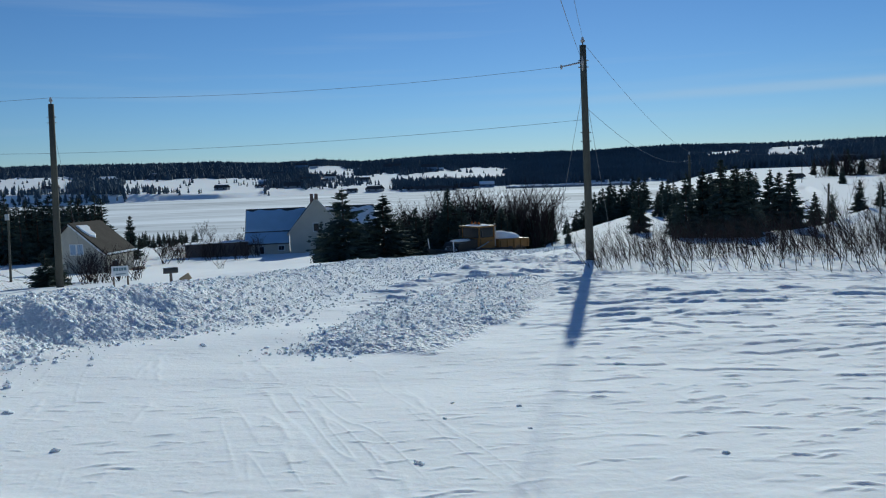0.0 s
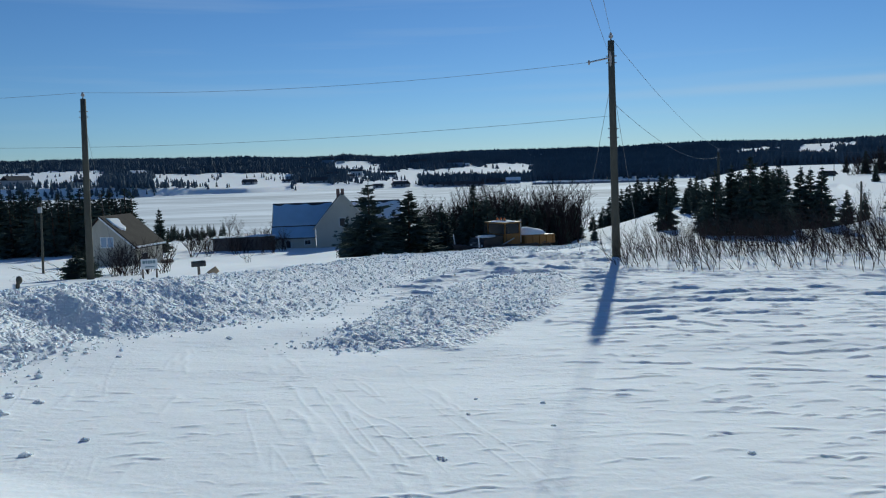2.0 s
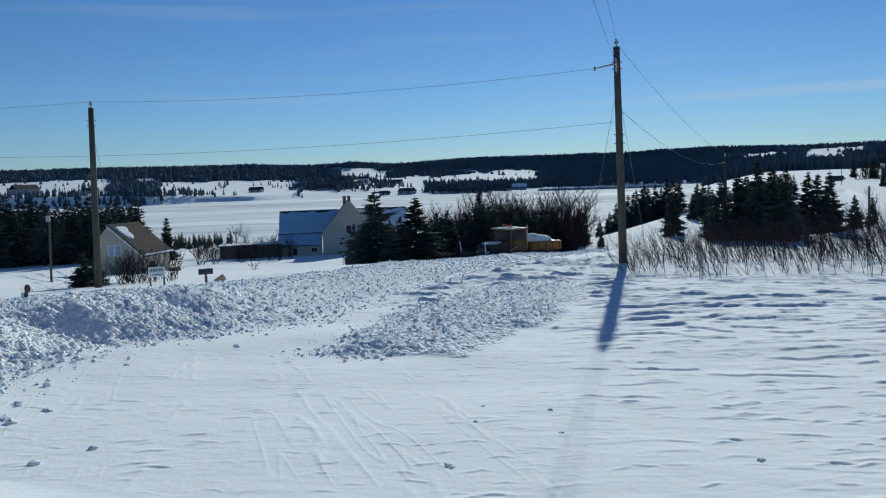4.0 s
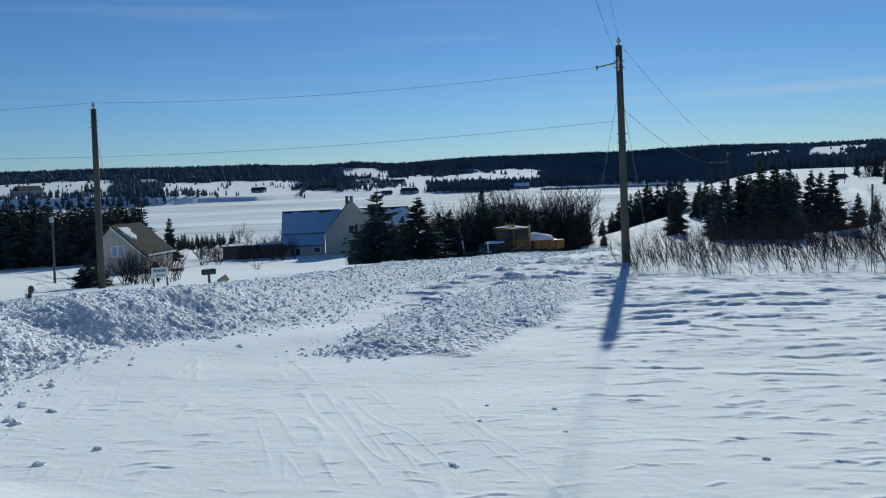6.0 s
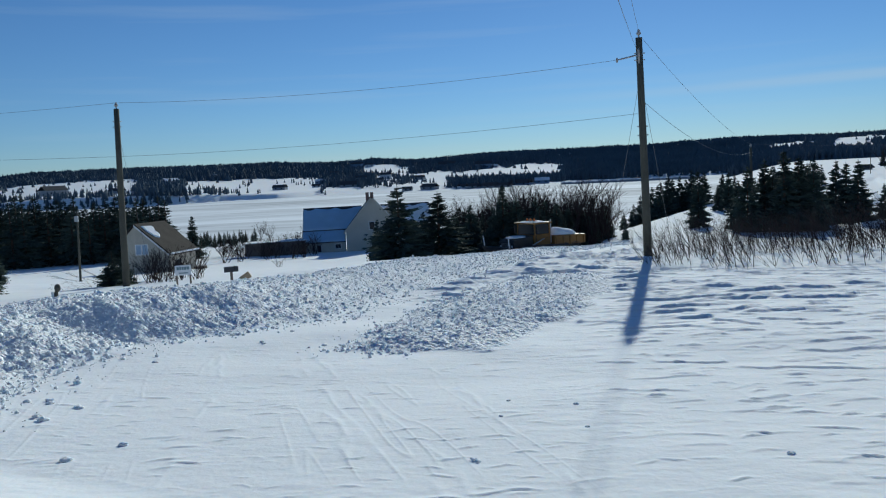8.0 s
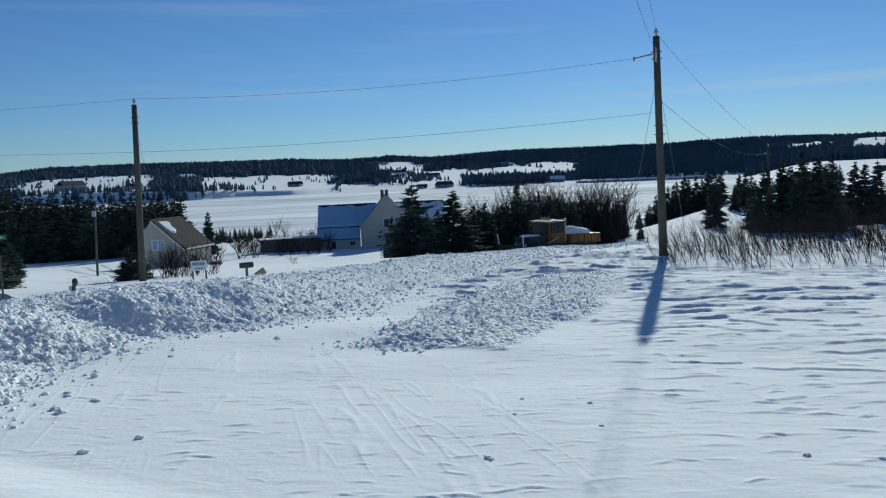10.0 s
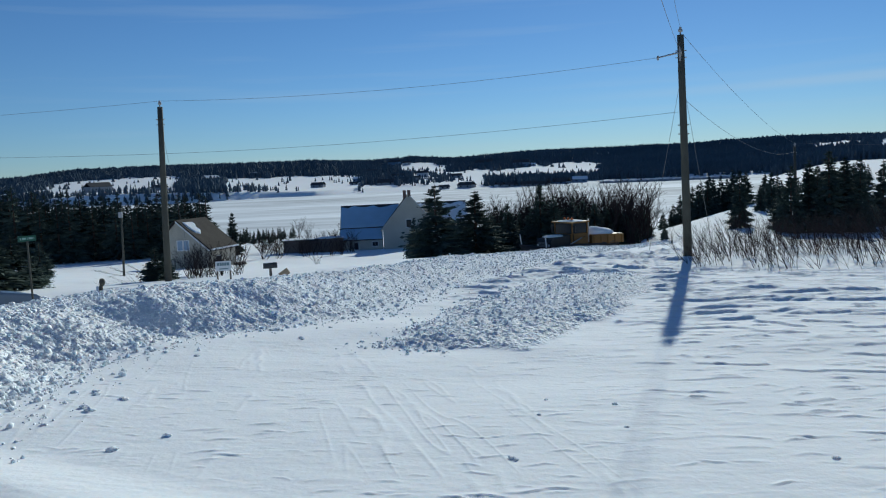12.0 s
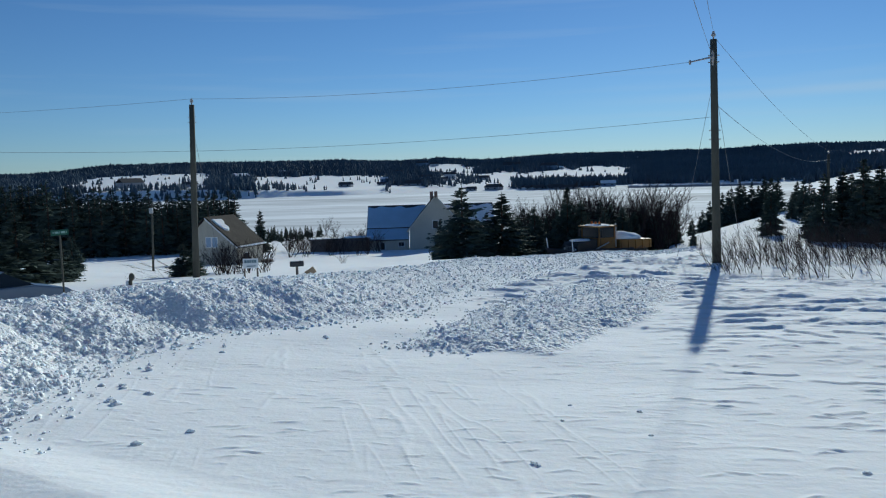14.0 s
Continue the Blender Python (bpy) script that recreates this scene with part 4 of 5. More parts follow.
def farmhouse():
    where = at(-10.2, 115)
    where.z = -8.35
    h = thing("farmhouse", where, "cream farmhouse with snow-covered roofs and a front gable", "house", turn=facing(-10.2))
    part("wall", prism([(-8.3, -1), (10.3, -1), (10.3, 2.5), (-8.3, 2.5)], 0.2, 7.8), M_CREAM, h)
    for x0, x1 in ((-8.45, 0.3), (3.1, 10.5)):
        part("roof", slab([(x0, -0.25, 2.55), (x1, -0.25, 2.55), (x1, 4.0, 5.75), (x0, 4.0, 5.75)], 0.14), M_DARKROOF, h, "dark shingled roof slope")
        part("roof", slab([(x0, 8.25, 2.55), (x1, 8.25, 2.55), (x1, 4.0, 5.75), (x0, 4.0, 5.75)], 0.14), M_DARKROOF, h, "dark shingled roof slope")
        part("roof_snow", snow_sheet(x0 + 0.05, -0.25, 2.74, x1, 3.8, 5.78, 0.12, int(x1 * 3 + 40), 0.5), M_BLUEROOF if x0 < 0 else M_SNOW, h, "blue metal roofing under thin snow" if x0 < 0 else "wind-packed snow on the roof", True)
    for x in (-8.3, 10.1):
        part("gable_end", prism([(-0.1, 2.5), (8.1, 2.5), (4.0, 5.6)], 0, 0.2), M_CREAM, h)
        g = h.children[-1]
        g.matrix_local = Matrix.Translation((x + 0.2, 0, 0)) @ Matrix.Rotation(radians(90), 4, "Z")
    # lean-to along the front of the wing
    part("porch_wall", box(-8.2, -2.3, -1, -2.3, 0.15, 1.05), M_CREAM, h, "cream porch wall half buried in snow")
    part("porch_roof", slab([(-8.5, -2.6, 1.0), (-2.25, -2.6, 1.0), (-2.25, -0.2, 2.45), (-8.5, -0.2, 2.45)], 0.12), M_DARKROOF, h)
    part("roof_snow", snow_sheet(-8.45, -2.62, 1.15, -2.3, -0.15, 2.62, 0.10, 7, 0.0), M_BLUEROOF, h, "blue metal roofing under thin snow", True)
    window(h, -6.1, -2.3, -0.3, 0.6, 1.0, 1)
    window(h, -3.4, -2.3, 0.1, 0.8, 0.6, 2)
    # front gable, taller than the wing
    part("front_gable", prism([(-2.15, -1), (5.55, -1), (5.55, 2.5), (1.7, 7.0), (-2.15, 2.5)], -2.9, 3.9), M_CREAM, h, "cream gable wall lit from behind")
    for sx in (-1, 1):
        x1 = 1.7 + sx * 4.1
        part("roof", slab([(1.7, -3.15, 7.05), (1.7, 4.2, 7.05), (x1, 4.2, 2.25), (x1, -3.15, 2.25)], 0.14), M_DARKROOF, h, "dark steep gable roof")
    part("roof_snow", slab([(2.0, -2.9, 6.9), (2.0, 3.9, 6.9), (5.2, 3.9, 3.2), (5.2, -0.5, 3.2)], 0.12), M_SNOW, h)
    for sx in (-1, 1):
        part("rake_board", slab([(1.7, -3.22, 6.95), (1.7, -3.17, 6.95), (1.7 + sx * 4.1, -3.17, 2.15), (1.7 + sx * 4.1, -3.22, 2.15)], 0.24), M_CREAM, h, "cream rake board under the gable roof")
    window(h, 1.6, -2.9, 2.6, 0.75, 1.1, 1)
    window(h, 1.9, -2.9, -0.2, 1.0, 1.1, 2)
    for x in (1.2, 1.85):
        part("chimney", box(x - 0.24, 0.2, 6.0, x + 0.24, 0.75, 7.85, 0.02), M_BRICK, h, "brick chimney flue")


def cottage():
    foot = polar(-26.37, 90, -6.9)
    turn = facing(-25.0) - radians(35)
    c = thing("cottage", foot, "small weathered cottage with patchy snow on its roof", "house", turn=turn)
    W, L, apex, left, right, ax = 5.1, 5.0, 4.75, 3.55, 1.65, 1.25
    part("wall", prism([(0, -1.6), (W, -1.6), (W, right), (ax, apex), (0, left)], 0, L), M_SHINGLE, c, "weathered pale shingle wall")
    part("roof", slab([(ax, -0.25, apex + 0.05), (ax, L + 0.25, apex + 0.05), (W + 0.35, L + 0.25, right - 0.22), (W + 0.35, -0.25, right - 0.22)], 0.13), M_ROOF, c, "brown shingled roof slope")
    part("roof", slab([(ax, -0.25, apex + 0.05), (ax, L + 0.25, apex + 0.05), (-0.3, L + 0.25, left - 0.25), (-0.3, -0.25, left - 0.25)], 0.13), M_ROOF, c, "brown shingled roof slope")
    part("rake_board", slab([(ax, -0.29, apex - 0.12), (W + 0.3, -0.29, right - 0.38), (W + 0.3, -0.27, right - 0.2), (ax, -0.27, apex + 0.06)], 0.03), M_TRIM, c, "pale rake board")
    fall = (apex - right) / (W - ax)

    def roof_z(x):
        return apex + 0.2 - fall * (x - ax)
    bm = bmesh.new()
    ring = [(0.45, 0.25), (0.5, 1.2), (0.55, 2.0), (0.9, 2.05), (1.3, 1.6), (1.8, 1.7), (2.15, 1.1), (1.95, 0.5), (1.2, 0.2)]
    low = [bm.verts.new((ax + u, v, roof_z(ax + u))) for u, v in ring]
    mid = [bm.verts.new((ax + 1.3 + (u - 1.3) * 0.85, 1.4 + (v - 1.4) * 0.85, roof_z(ax + 1.3 + (u - 1.3) * 0.85) + 0.14)) for u, v in ring]
    for k in range(len(ring)):
        bm.faces.new((low[k], low[(k + 1) % len(ring)], mid[(k + 1) % len(ring)], mid[k]))
    bm.faces.new(mid)
    bmesh.ops.recalc_face_normals(bm, faces=bm.faces)
    part("roof_snow", bm, M_SNOW, c, "patch of snow left on the roof")
    part("eave_snow", box(W + 0.05, -0.2, right - 0.15, W + 0.42, L + 0.2, right + 0.06, 0.05), M_SNOW, c, "snow along the eave")
    for x in (1.45, 2.25):
        window(c, x, 0, 1.6, 0.62, 1.0, 1, M_SKYPANE)
    win = window(c, 1.6, 0, 0.1, 0.9, 1.0, 2)
    win.matrix_local = Matrix.Translation((W, 0, -0.3)) @ Matrix.Rotation(radians(90), 4, "Z")
    part("step", box(W + 0.1, L - 0.7, -0.9, W + 1.1, L + 0.3, -0.3, 0.03), M_GREYWOOD, c, "dark wooden step")


def shed():
    where = at(-16.4, 113)
    where.z = -8.3
    s = thing("low_shed", where, "long low grey-brown shed with a snow cap", "shed", turn=facing(-16.4))
    part("body", box(-4.2, -1.2, -1, 4.2, 1.6, 1.55, 0.03), M_GREYWOOD, s)
    for k in range(28):
        x = -4.2 + 0.3 * k
        part("board", box(x + 0.01, -1.25, -1, x + 0.29, -1.2, 1.5 + 0.02 * (k % 3)), M_GREYWOOD, s)
    part("roof_snow", box(-4.4, -1.45, 1.56, 4.4, 1.8, 1.66, 0.04), M_SNOW, s, "snow cap on the flat roof")


farmhouse()
cottage()
shed()


# ---------------------------------------------------------------- far buildings across the bay
def far_house(az, d, w, h, wall, label, turn=0.0):
    where = at(az, d)
    o = thing("far_house", where, label, "house", "houses beyond the bay", turn=facing(az) + turn)
    deep = w * 0.6
    part("wall", prism([(-w / 2, -2), (w / 2, -2), (w / 2, h), (-w / 2, h)], 0, deep), wall, o)
    for y0 in (-0.4, deep + 0.4):
        # most roofs are dark: shade of backlit snow slopes given as colour
        part("roof", slab([(-w / 2 - 0.5, y0, h - 0.3), (w / 2 + 0.5, y0, h - 0.3), (w / 2 + 0.5, deep / 2, h + deep * 0.30), (-w / 2 - 0.5, deep / 2, h + deep * 0.30)], 0.25),
             M_SNOW if int(d) % 3 == 2 else M_DARKROOF, o)
    for x in (-w / 4, w / 4):
        part("window", box(x - 0.8, -0.06, h * 0.35, x + 0.8, -0.005, h * 0.35 + 1.4), M_GLASS, o)


def far_houses():
    G, W, B = M_FARGREY, M_FARWHITE, M_FARBLUE
    rows = ((-30.3, 975, 26, 6, G), (-26.8, 874, 15, 3.2, G), (-23.0, 1109, 22, 5, W), (-15.9, 859, 14, 3, G), (-13.0, 986, 11, 4.5, B), (-13.2, 897, 9, 2.2, W), (-9.9, 963, 13, 6, W),
            (-10.9, 855, 20, 2.8, G), (-10.3, 1440, 20, 9, B), (-8.2, 1036, 15, 6, W), (-9.3, 1459, 15, 4.4, W), (-3.7, 1374, 30, 5.6, G), (-1.0, 1225, 25, 7.5, B), (-0.2, 1262, 9, 3.2, W),
            (-5.2, 735, 15, 3, G), (-2.4, 715, 10, 2.0, W), (-5.8, 996, 14, 3, G), (3.2, 785, 14, 3.6, B), (1.5, 756, 20, 1.8, B), (-11.8, 1248, 16, 5.5, G), (-8.6, 948, 11, 3.4, G),
            (-20.4, 1328, 12, 3.4, W), (24.4, 280, 3.8, 0.8, G), (-1.7, 705, 12, 2.2, G), (-0.5, 706, 15, 2.0, G), (0.5, 708, 11, 2.4, G), (-6.6, 738, 9, 2.2, G))
    for k, (az, d, w, h, m) in enumerate(rows):
        colour = {"pale_siding": "pale", "blue_siding": "blue", "grey_siding": "grey"}[m.name]
        far_house(az, d, w, h, m, "%s house with a low gable on the far shore" % colour, random.Random(k).uniform(-0.7, 0.7))


far_houses()


def breakwater():
    """Long low rock wall across the bay's mouth."""
    a, b = polar(4.6, 700, BAY), polar(14.2, 690, BAY)
    o = thing("breakwater", a, "long low dark breakwater with snow on top", "breakwater")
    v = b - a
    side = Vector((-v.y, v.x, 0)).normalized() * 5
    rng = random.Random(3)
    bm, top, n = bmesh.new(), bmesh.new(), 60
    rows, caps = [], []
    for k in range(n + 1):
        p = v * k / n
        h = rng.uniform(1.2, 2.0)
        rows.append([bm.verts.new(p - side * 1.3 + Vector((0, 0, -1))), bm.verts.new(p - side * 0.5 + Vector((0, 0, h))), bm.verts.new(p + side * 0.5 + Vector((0, 0, h))), bm.verts.new(p + side * 1.3 + Vector((0, 0, -1)))])
        caps.append([top.verts.new(p - side * 0.45 + Vector((0, 0, h + 0.1))), top.verts.new(p + Vector((0, 0, h + 0.8))), top.verts.new(p + side * 0.6 + Vector((0, 0, h + 0.1)))])
    for q, r in zip(rows, rows[1:]):
        for i in range(3):
            bm.faces.new((q[i], r[i], r[i + 1], q[i + 1]))
    for q, r in zip(caps, caps[1:]):
        for i in range(2):
            top.faces.new((q[i], r[i], r[i + 1], q[i + 1]))
    part("rock_wall", bm, M_FARGREY, o)
    part("snow_cap", top, M_SNOW, o)


breakwater()


# ---------------------------------------------------------------- roadside things
def mailboxes():
    where = polar(-19.6, 31, -2.35)
    m = thing("mailbox", where, "dark metal mailbox on a post in snow", "mailbox", turn=facing(-19.6) + 0.15)
    body = [(-0.09, 0), (0.09, 0), (0.09, 0.12)] + [(0.09 * math.cos(t), 0.12 + 0.09 * math.sin(t)) for t in (0.5, 1.1, 1.57, 2.05, 2.6)] + [(-0.09, 0.12)]
    bm = prism(body, -0.26, 0.26)
    bmesh.ops.rotate(bm, verts=bm.verts, matrix=Matrix.Rotation(radians(90), 3, "Z"))
    bmesh.ops.translate(bm, verts=bm.verts, vec=(0, 0, 0.62))
    part("body", bm, M_MAILBOX, m)
    part("post", box(-0.045, -0.045, -0.5, 0.045, 0.045, 0.62, 0.006), M_GREYWOOD, m)
    part("flag", box(0.1, -0.115, 0.70, 0.13, -0.105, 0.86), M_BLACK, m)
    part("snow_cap", box(-0.2, -0.07, 0.825, 0.2, 0.07, 0.85, 0.01), M_SNOW, m)
    t = thing("newspaper_box", polar(-18.65, 31, -2.0), "tan wooden newspaper box tipped over by ploughed snow", "newspaper box", turn=facing(-18.6))
    bm = box(-0.2, -0.1, -0.1, 0.22, 0.12, 0.14, 0.015)
    bmesh.ops.rotate(bm, verts=bm.verts, matrix=Matrix.Rotation(radians(-32), 3, "Y"))
    part("body", bm, M_TAN, t)
    part("post", tube([(-0.1, 0.02, -0.5), (0, 0.02, -0.05)], 0.035, 6), M_GREYWOOD, t)


def signs():
    where = polar(-22.85, 33, -2.9)
    s = thing("board_sign", where, "white roadside board with dark lettering and weathered posts", "sign", turn=facing(-22.85) - 0.1)
    board = part("board", box(-0.31, -0.02, 0.98, 0.31, 0.02, 1.38, 0.006), M_WHITE, s)
    x = -0.24
    for w in (0.09, 0.07, 0.07, 0.08, 0.09):
        part("bar", box(x, -0.028, 1.20, x + w, -0.021, 1.32), M_INK, board)
        x += w + 0.02
    part("bar", box(-0.16, -0.028, 1.05, 0.2, -0.021, 1.09), M_INK, board)
    for x in (-0.26, 0.26):
        part("post", box(x - 0.035, 0.022, -0.4, x + 0.035, 0.09, 1.36, 0.005), M_GREYWOOD, s)
    where = at(-35.05, 27)
    g = thing("road_sign", where, "green street-name sign on a slim steel post", "sign", turn=facing(-35.05) + 0.6)
    top = 1.6 - 0.0475 * 27 - where.z
    part("post", tube([(0, 0, -0.4), (0, 0, top - 0.17)], 0.03, 8), M_POLE, g)
    blade = part("blade", box(-0.3, -0.008, top - 0.17, 0.3, 0.008, top, 0.003), M_GREEN, g)
    x = -0.24
    for w in (0.03, 0.13, 0.02, 0.13, 0.02):
        part("bar", box(x, -0.014, top - 0.115, x + w, -0.009, top - 0.05), M_SIGNTEXT, blade)
        x += w + 0.035


def stump_post():
    where = polar(-30.95, 34, -2.45)
    p = thing("knotted_post", where, "stubby grey wooden post with a rounded knob", "post")
    part("shaft", tube([(0, 0, -0.4), (0.02, 0, 0.18), (0.05, 0, 0.3)], [0.08, 0.075, 0.06], 9), M_POLE, p)
    bm = bmesh.new()
    bmesh.ops.create_icosphere(bm, subdivisions=2, radius=0.13, matrix=Matrix.Translation((0.09, 0, 0.38)) @ Matrix.Diagonal((0.9, 0.9, 1.25, 1)))
    part("knob", bm, M_POLE, p, smooth=True)
    part("snow", box(-0.16, -0.06, 0.02, -0.04, 0.1, 0.24, 0.04), M_SNOW, p)


def car():
    where = at(-39.1, 28.5)
    where.z -= 0.38
    c = thing("parked_car", where, "blue-grey car with a dark windscreen half hidden by snow", "car", turn=facing(-38.5) + radians(20))
    side = [(-2.2, 0.3), (2.15, 0.3), (2.2, 0.55), (1.95, 0.72), (0.95, 0.92), (-1.75, 0.95), (-2.2, 0.85)]
    part("body", prism(side, -0.85, 0.85, bevel=0.06), M_CAR, c)
    part("roof", prism([(-1.15, 1.36), (0.05, 1.36), (0.15, 1.41), (-0.45, 1.46), (-1.1, 1.42)], -0.62, 0.62, bevel=0.015), M_CAR, c)
    glass = prism([(-1.72, 0.945), (0.98, 0.915), (0.1, 1.385), (-1.2, 1.385)], -0.7, 0.7)
    for v in glass.verts:
        if v.co.z > 1.2:
            v.co.y *= 0.86
    part("windscreen", glass, M_GLASS, c, "dark sloping glass")
    for x in (-1.35, 1.35):
        for y in (-0.8, 0.62):
            tyre = part("wheel", tube([(x, y, 0.32), (x, y + 0.2, 0.32)], 0.32, 18), M_RUBBER, c)
            part("rim", tube([(x, y - 0.006, 0.32), (x, y + 0.206, 0.32)], 0.19, 14), M_STEEL, tyre)
    for y in (-0.62, 0.62):
        part("headlight", box(2.06, y - 0.16, 0.44, 2.22, y + 0.16, 0.54, 0.02), M_GLASS, c)


def snow_lump(x, y, z, rx, ry, rz, seed):
    """An uneven heap of snow with a flat underside."""
    bm = bmesh.new()
    bmesh.ops.create_icosphere(bm, subdivisions=3, radius=1)
    for v in bm.verts:
        k = 1 + 0.25 * noise.noise(v.co * 1.4 + Vector((seed, 0, 0))) + 0.08 * noise.noise(v.co * 5)
        v.co = Vector((x + v.co.x * rx * k, y + v.co.y * ry * k, z + max(v.co.z, -0.15) * rz * k))
    return bm


def plough_truck():
    where = at(2.9, 64.5)
    where.z = -5.62
    t = thing("plough_truck", where, "orange-yellow snowplough truck with a black wing blade pushing snow", "truck", turn=facing(2.9) + radians(180 + 40))
    # local +x is the truck's front
    part("chassis", box(-3.6, -0.5, 0.55, 3.4, 0.5, 0.85, 0.03), M_BLACK, t)
    hood = part("hood", prism([(1.5, 0.9), (3.5, 0.9), (3.55, 1.5), (3.4, 1.72), (1.5, 1.95)], -0.95, 0.95, bevel=0.07), M_BLACK, t, "dark engine hood")
    part("hood_snow", snow_lump(2.5, 0.0, 1.84, 0.95, 0.85, 0.13, 5), M_SNOW, t, "thin snow on the hood", True)
    for k in range(5):
        part("grille_bar", box(3.5, -0.6, 1.0 + 0.1 * k, 3.58, 0.6, 1.05 + 0.1 * k, 0.01), M_STEEL, hood)
    for y in (-0.78, 0.62):
        part("headlight", box(3.5, y, 1.15, 3.58, y + 0.16, 1.3, 0.02), M_WHITE, hood)
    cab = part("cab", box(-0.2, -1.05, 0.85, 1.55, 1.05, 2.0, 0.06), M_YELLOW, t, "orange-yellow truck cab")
    for x in (-0.13, 1.40):
        for y in (-1.12, 1.02):
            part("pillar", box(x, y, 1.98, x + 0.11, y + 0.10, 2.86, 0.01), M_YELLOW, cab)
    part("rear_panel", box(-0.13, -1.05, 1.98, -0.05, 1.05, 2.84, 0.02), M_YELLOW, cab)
    part("windscreen", box(1.44, -1.0, 2.01, 1.47, 1.0, 2.84), M_GLASS, cab)
    for y in (-1.08, 1.06):
        part("side_window", box(0.0, y, 2.03, 1.38, y + 0.02, 2.82), M_GLASS, cab)
        part("door_handle", box(0.15, y * 1.075 - 0.01, 1.7, 0.35, y * 1.075 + 0.03, 1.74), M_BLACK, cab)
    for y in (-1.13, 1.13):
        part("door_seam", box(1.36, y - 0.03, 0.95, 1.38, y + 0.03, 1.97), M_BLACK, cab)
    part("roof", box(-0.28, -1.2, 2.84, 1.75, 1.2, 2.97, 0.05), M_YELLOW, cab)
    part("roof_snow", snow_lump(0.7, 0.0, 2.96, 0.95, 1.15, 0.10, 8), M_SNOW, cab, "thin snow on the cab roof", True)
    bar = part("light_bar", box(0.85, -0.6, 3.02, 1.05, 0.6, 3.1, 0.02), M_BLACK, cab)
    for y in (-0.45, 0.0, 0.45):
        part("beacon", tube([(0.95, y, 3.1), (0.95, y, 3.22), (0.95, y, 3.28)], [0.09, 0.085, 0.03], 10), M_AMBER, bar, "amber beacon light")
    for y in (-1.5, 1.3):
        mirror = part("mirror", box(1.45, y, 2.1, 1.53, y + 0.2, 2.65, 0.02), M_BLACK, cab)
        part("bracket", tube([(1.49, y * 0.98, 2.62), (1.47, y * 0.75, 2.62)], 0.02, 6), M_BLACK, mirror)
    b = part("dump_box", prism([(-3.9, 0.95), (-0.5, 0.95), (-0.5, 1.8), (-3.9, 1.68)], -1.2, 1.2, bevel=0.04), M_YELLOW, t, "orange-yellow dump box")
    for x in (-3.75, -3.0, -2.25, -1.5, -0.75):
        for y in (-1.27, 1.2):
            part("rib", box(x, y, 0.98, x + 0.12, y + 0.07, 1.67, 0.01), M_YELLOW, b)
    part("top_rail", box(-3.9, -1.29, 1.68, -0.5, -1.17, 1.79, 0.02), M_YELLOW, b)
    part("load", snow_lump(-1.8, 0.0, 1.6, 1.6, 1.1, 0.75, 3), M_CHUNK, b, "heap of snow on the dump box", True)
    for x in (2.6, -1.6, -2.8):
        for y in (-1.2, 0.85):
            w = part("wheel", tube([(x, y, 0.52), (x, y + 0.35, 0.52)], 0.52, 20), M_RUBBER, t)
            part("rim", tube([(x, y - 0.01, 0.52), (x, y + 0.36, 0.52)], 0.28, 14), M_STEEL, w)
            part("mudguard", prism([(x + 0.68 * math.cos(k * 0.5236), 0.5 + 0.66 * math.sin(k * 0.5236)) for k in range(7)] + [(x + 0.60 * math.cos(k * 0.5236), 0.5 + 0.58 * math.sin(k * 0.5236)) for k in range(6, -1, -1)], y - 0.02, y + 0.37), M_BLACK, t)
    # curved front blade and the wing along the side
    curve = [(0.0, 0.05), (0.22, 0.12), (0.34, 0.45), (0.30, 0.85), (0.10, 1.2), (0.04, 1.17), (0.23, 0.85), (0.27, 0.47), (0.16, 0.18), (0.0, 0.1)]
    bm = prism(curve, -1.7, 1.7)
    bmesh.ops.rotate(bm, verts=bm.verts, matrix=Matrix.Rotation(radians(180), 3, "Z"))
    bmesh.ops.translate(bm, verts=bm.verts, vec=(4.75, 0, 0.1))
    part("front_blade", bm, M_BLACK, t, "black curved plough blade")
    bm = prism([(x * 0.8, z * 0.8) for x, z in curve], -0.2, 3.6)
    bmesh.ops.rotate(bm, verts=bm.verts, matrix=Matrix.Rotation(radians(62), 3, "Z"))
    bmesh.ops.translate(bm, verts=bm.verts, vec=(3.0, 1.5, 0.35))
    part("wing_blade", bm, M_BLACK, t, "black side wing blade")
    part("wing_arm", tube([(0.6, 1.2, 1.65), (2.6, 1.75, 1.15)], 0.05, 8), M_STEEL, t, "pale hydraulic wing arm")
    part("push_frame", box(3.3, -0.5, 0.4, 4.5, 0.5, 0.6, 0.02), M_BLACK, t)
    for y in (-1.6, 1.6):
        part("marker_stake", tube([(4.5, y, 1.2), (4.6, y * 1.04, 2.1)], 0.045, 6), M_WHITE, t, "white plough marker stake")
    part("exhaust", tube([(-0.36, 0.9, 1.2), (-0.36, 0.9, 3.1)], 0.06, 8), M_STEEL, t)


mailboxes()
signs()
stump_post()
car()
plough_truck()


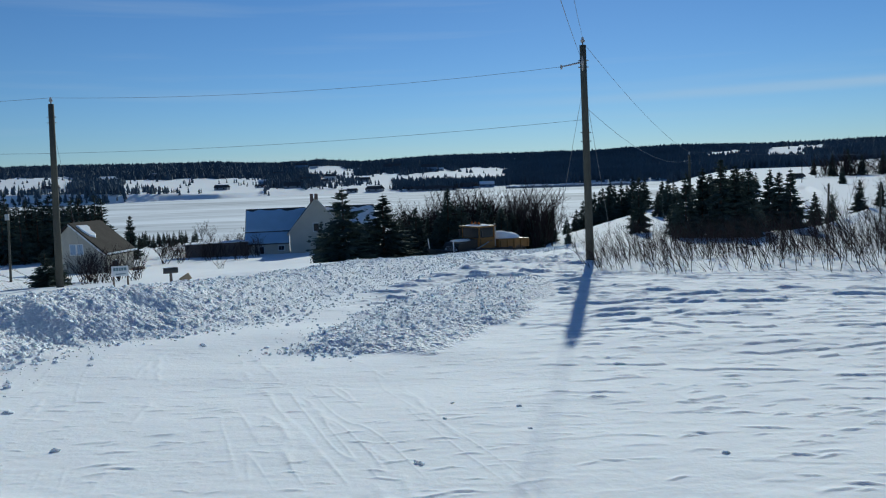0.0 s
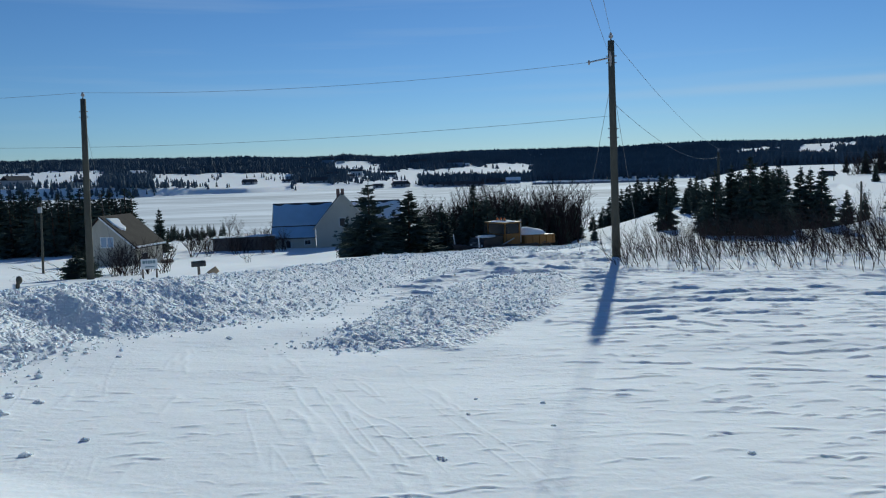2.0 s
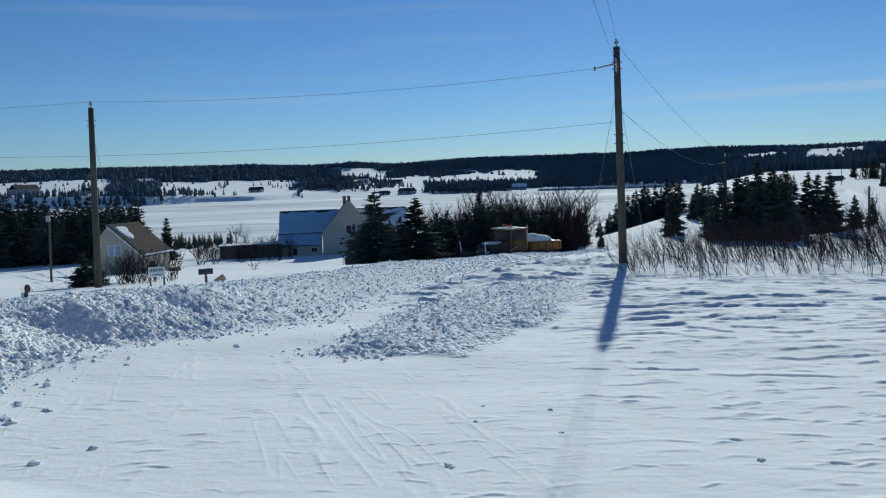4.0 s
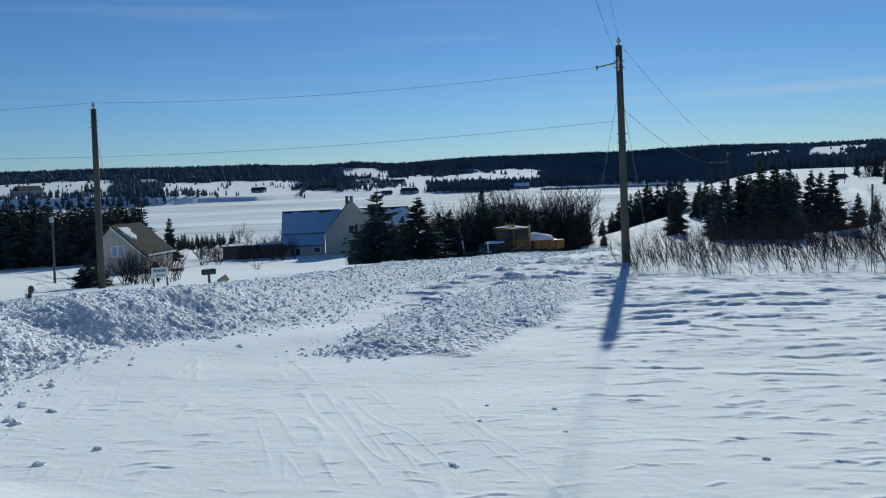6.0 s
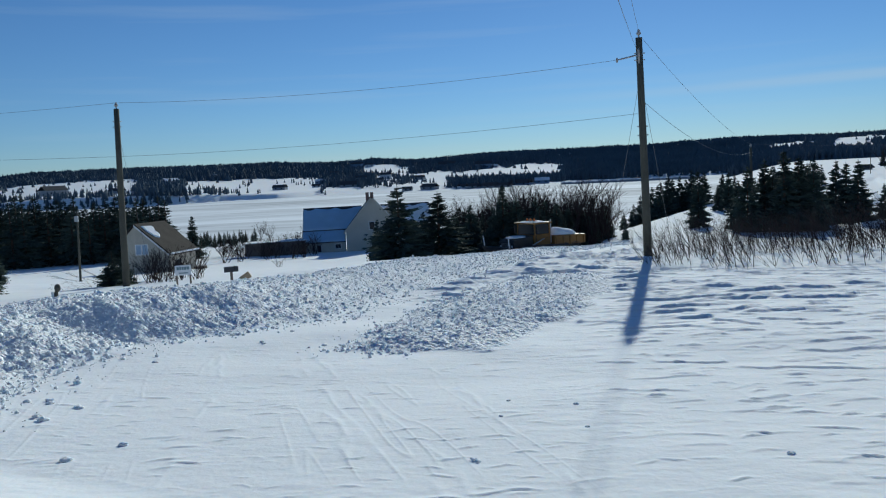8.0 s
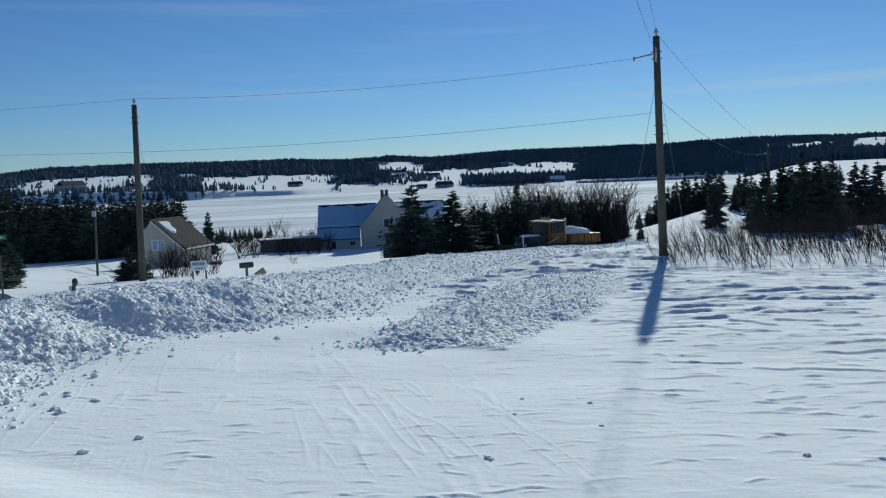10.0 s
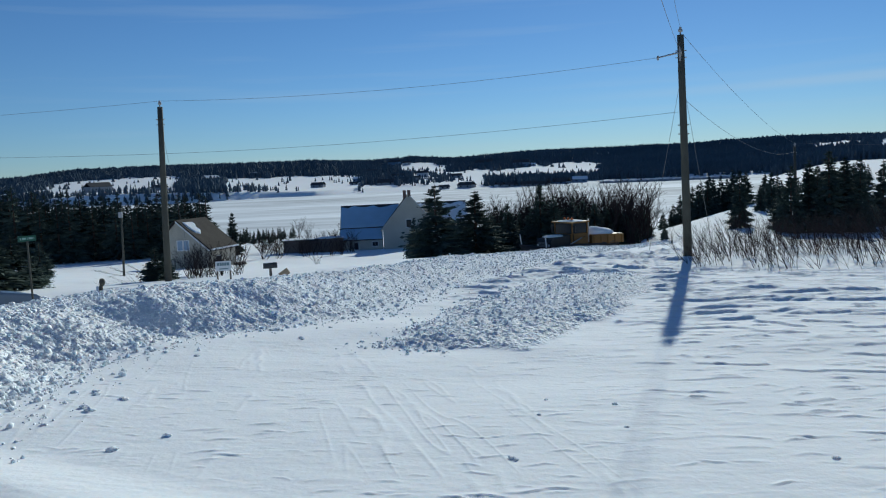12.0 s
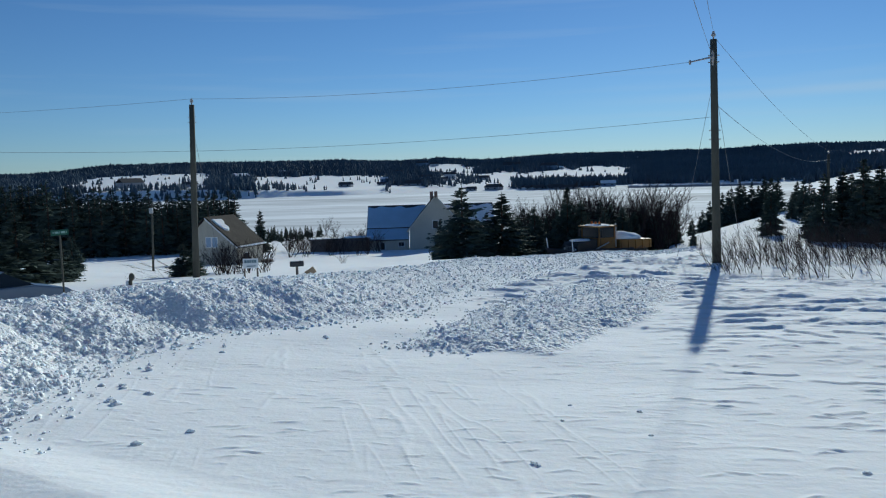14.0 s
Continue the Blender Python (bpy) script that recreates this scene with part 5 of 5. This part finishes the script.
# ---------------------------------------------------------------- broken snow
def chunk_field():
    """Loose broken lumps over the bank and the heap, and a few single clumps in the yard."""
    rng = random.Random(31)
    bm = bmesh.new()
    bmesh.ops.create_icosphere(bm, subdivisions=1, radius=1)
    base = np.array([v.co[:] for v in bm.verts])
    tri = np.array([[v.index for v in f.verts] for f in bm.faces])
    bm.free()
    n = 64000
    r = np.random.RandomState(4)
    y = 5 + 58 * r.rand(n) ** 1.9
    x = foot_x(y) - 5.2 + 9.6 * r.rand(n)
    o = foot_x(y) - x
    keep = ((o > -0.25 - 0.9 * r.rand(n) ** 6) & (o < 5)) | (in_pile(x, y) > -0.1 - 0.5 * r.rand(n) ** 5)
    keep &= r.rand(n) < np.interp(y, (5, 14, 40, 63), (1, 0.8, 0.5, 0.5))
    x, y = x[keep], y[keep]
    n = len(x)
    z = terrain(x, y)
    size = 0.009 + 0.034 * r.rand(n) ** 5 + 0.0008 * np.clip(y - 20, 0, 50)
    q = base[None] * (1 + 0.9 * (r.rand(n, len(base), 1) - 0.5)) * size[:, None, None] * (0.7 + 0.6 * r.rand(n, 1, 3))
    q = q + np.stack([x, y, z + size * 0.1], 1)[:, None]
    f = (tri[None] + (np.arange(n) * len(base))[:, None, None]).reshape(-1, 3)
    me = bpy.data.meshes.new("snow_chunks")
    me.vertices.add(n * len(base))
    me.vertices.foreach_set("co", q.astype(np.float32).ravel())
    me.loops.add(f.size)
    me.loops.foreach_set("vertex_index", f.astype(np.int32).ravel())
    me.polygons.add(len(f))
    me.polygons.foreach_set("loop_start", np.arange(len(f), dtype=np.int32) * 3)
    me.materials.append(M_CHUNK)
    me.update(calc_edges=True)
    tagged(new("snow_rubble", me), "broken snow rubble over the ploughed bank", "snow", kind="stuff")


chunk_field()


def snow_clump(az, d, size, seed):
    """A crusted clump lying loose on the yard snow."""
    rng = random.Random(seed)
    bm = bmesh.new()
    bmesh.ops.create_icosphere(bm, subdivisions=2, radius=1)
    shift = Vector((seed * 3.1, seed * 1.7, 0))
    for v in bm.verts:
        v.co *= 1 + 0.55 * noise.noise(v.co * 1.3 + shift) + 0.2 * noise.noise(v.co * 3.5 + shift)
        v.co = Vector((v.co.x * size, v.co.y * size * 0.8, v.co.z * size * 0.42))
    me = bpy.data.meshes.new("snow_clump")
    bm.to_mesh(me)
    bm.free()
    me.materials.append(M_CHUNK)
    ob = new("snow_clump", me)
    ob.matrix_basis = Matrix.Translation(at(az, d, size * 0.15)) @ Matrix.Rotation(rng.random() * 6, 4, "Z")
    tagged(ob, "small crusted snow clump lying on smooth snow", "snow clump", "loose snow clumps")


CLUMPS = ((-2.7, 5.16, 0.040), (-19.6, 12.55, 0.075), (-17.8, 11.49, 0.060), (-15.6, 12.43, 0.060), (-25.2, 10.56, 0.050), (-27.7, 6.50, 0.050), (-30.3, 8.25, 0.060), (-0.5, 6.35, 0.030), (0.1, 6.97, 0.030), (5.1, 6.77, 0.035), (19.8, 5.46, 0.040), (5.9, 5.99, 0.030), (-32.4, 7.82, 0.080), (-31.9, 8.61, 0.060), (-31.3, 6.29, 0.060), (-33.2, 8.88, 0.060), (-25.1, 10.54, 0.050), (-19.8, 12.53, 0.070), (-17.7, 11.40, 0.050), (-30.1, 8.19, 0.045), (-35.2, 7.44, 0.050), (-2.4, 5.12, 0.030), (-32.7, 8.00, 0.070), (-31.9, 8.76, 0.060), (-30.2, 8.22, 0.050))
for k, (az, d, size) in enumerate(CLUMPS):
    snow_clump(az, d, size * 0.75, k)
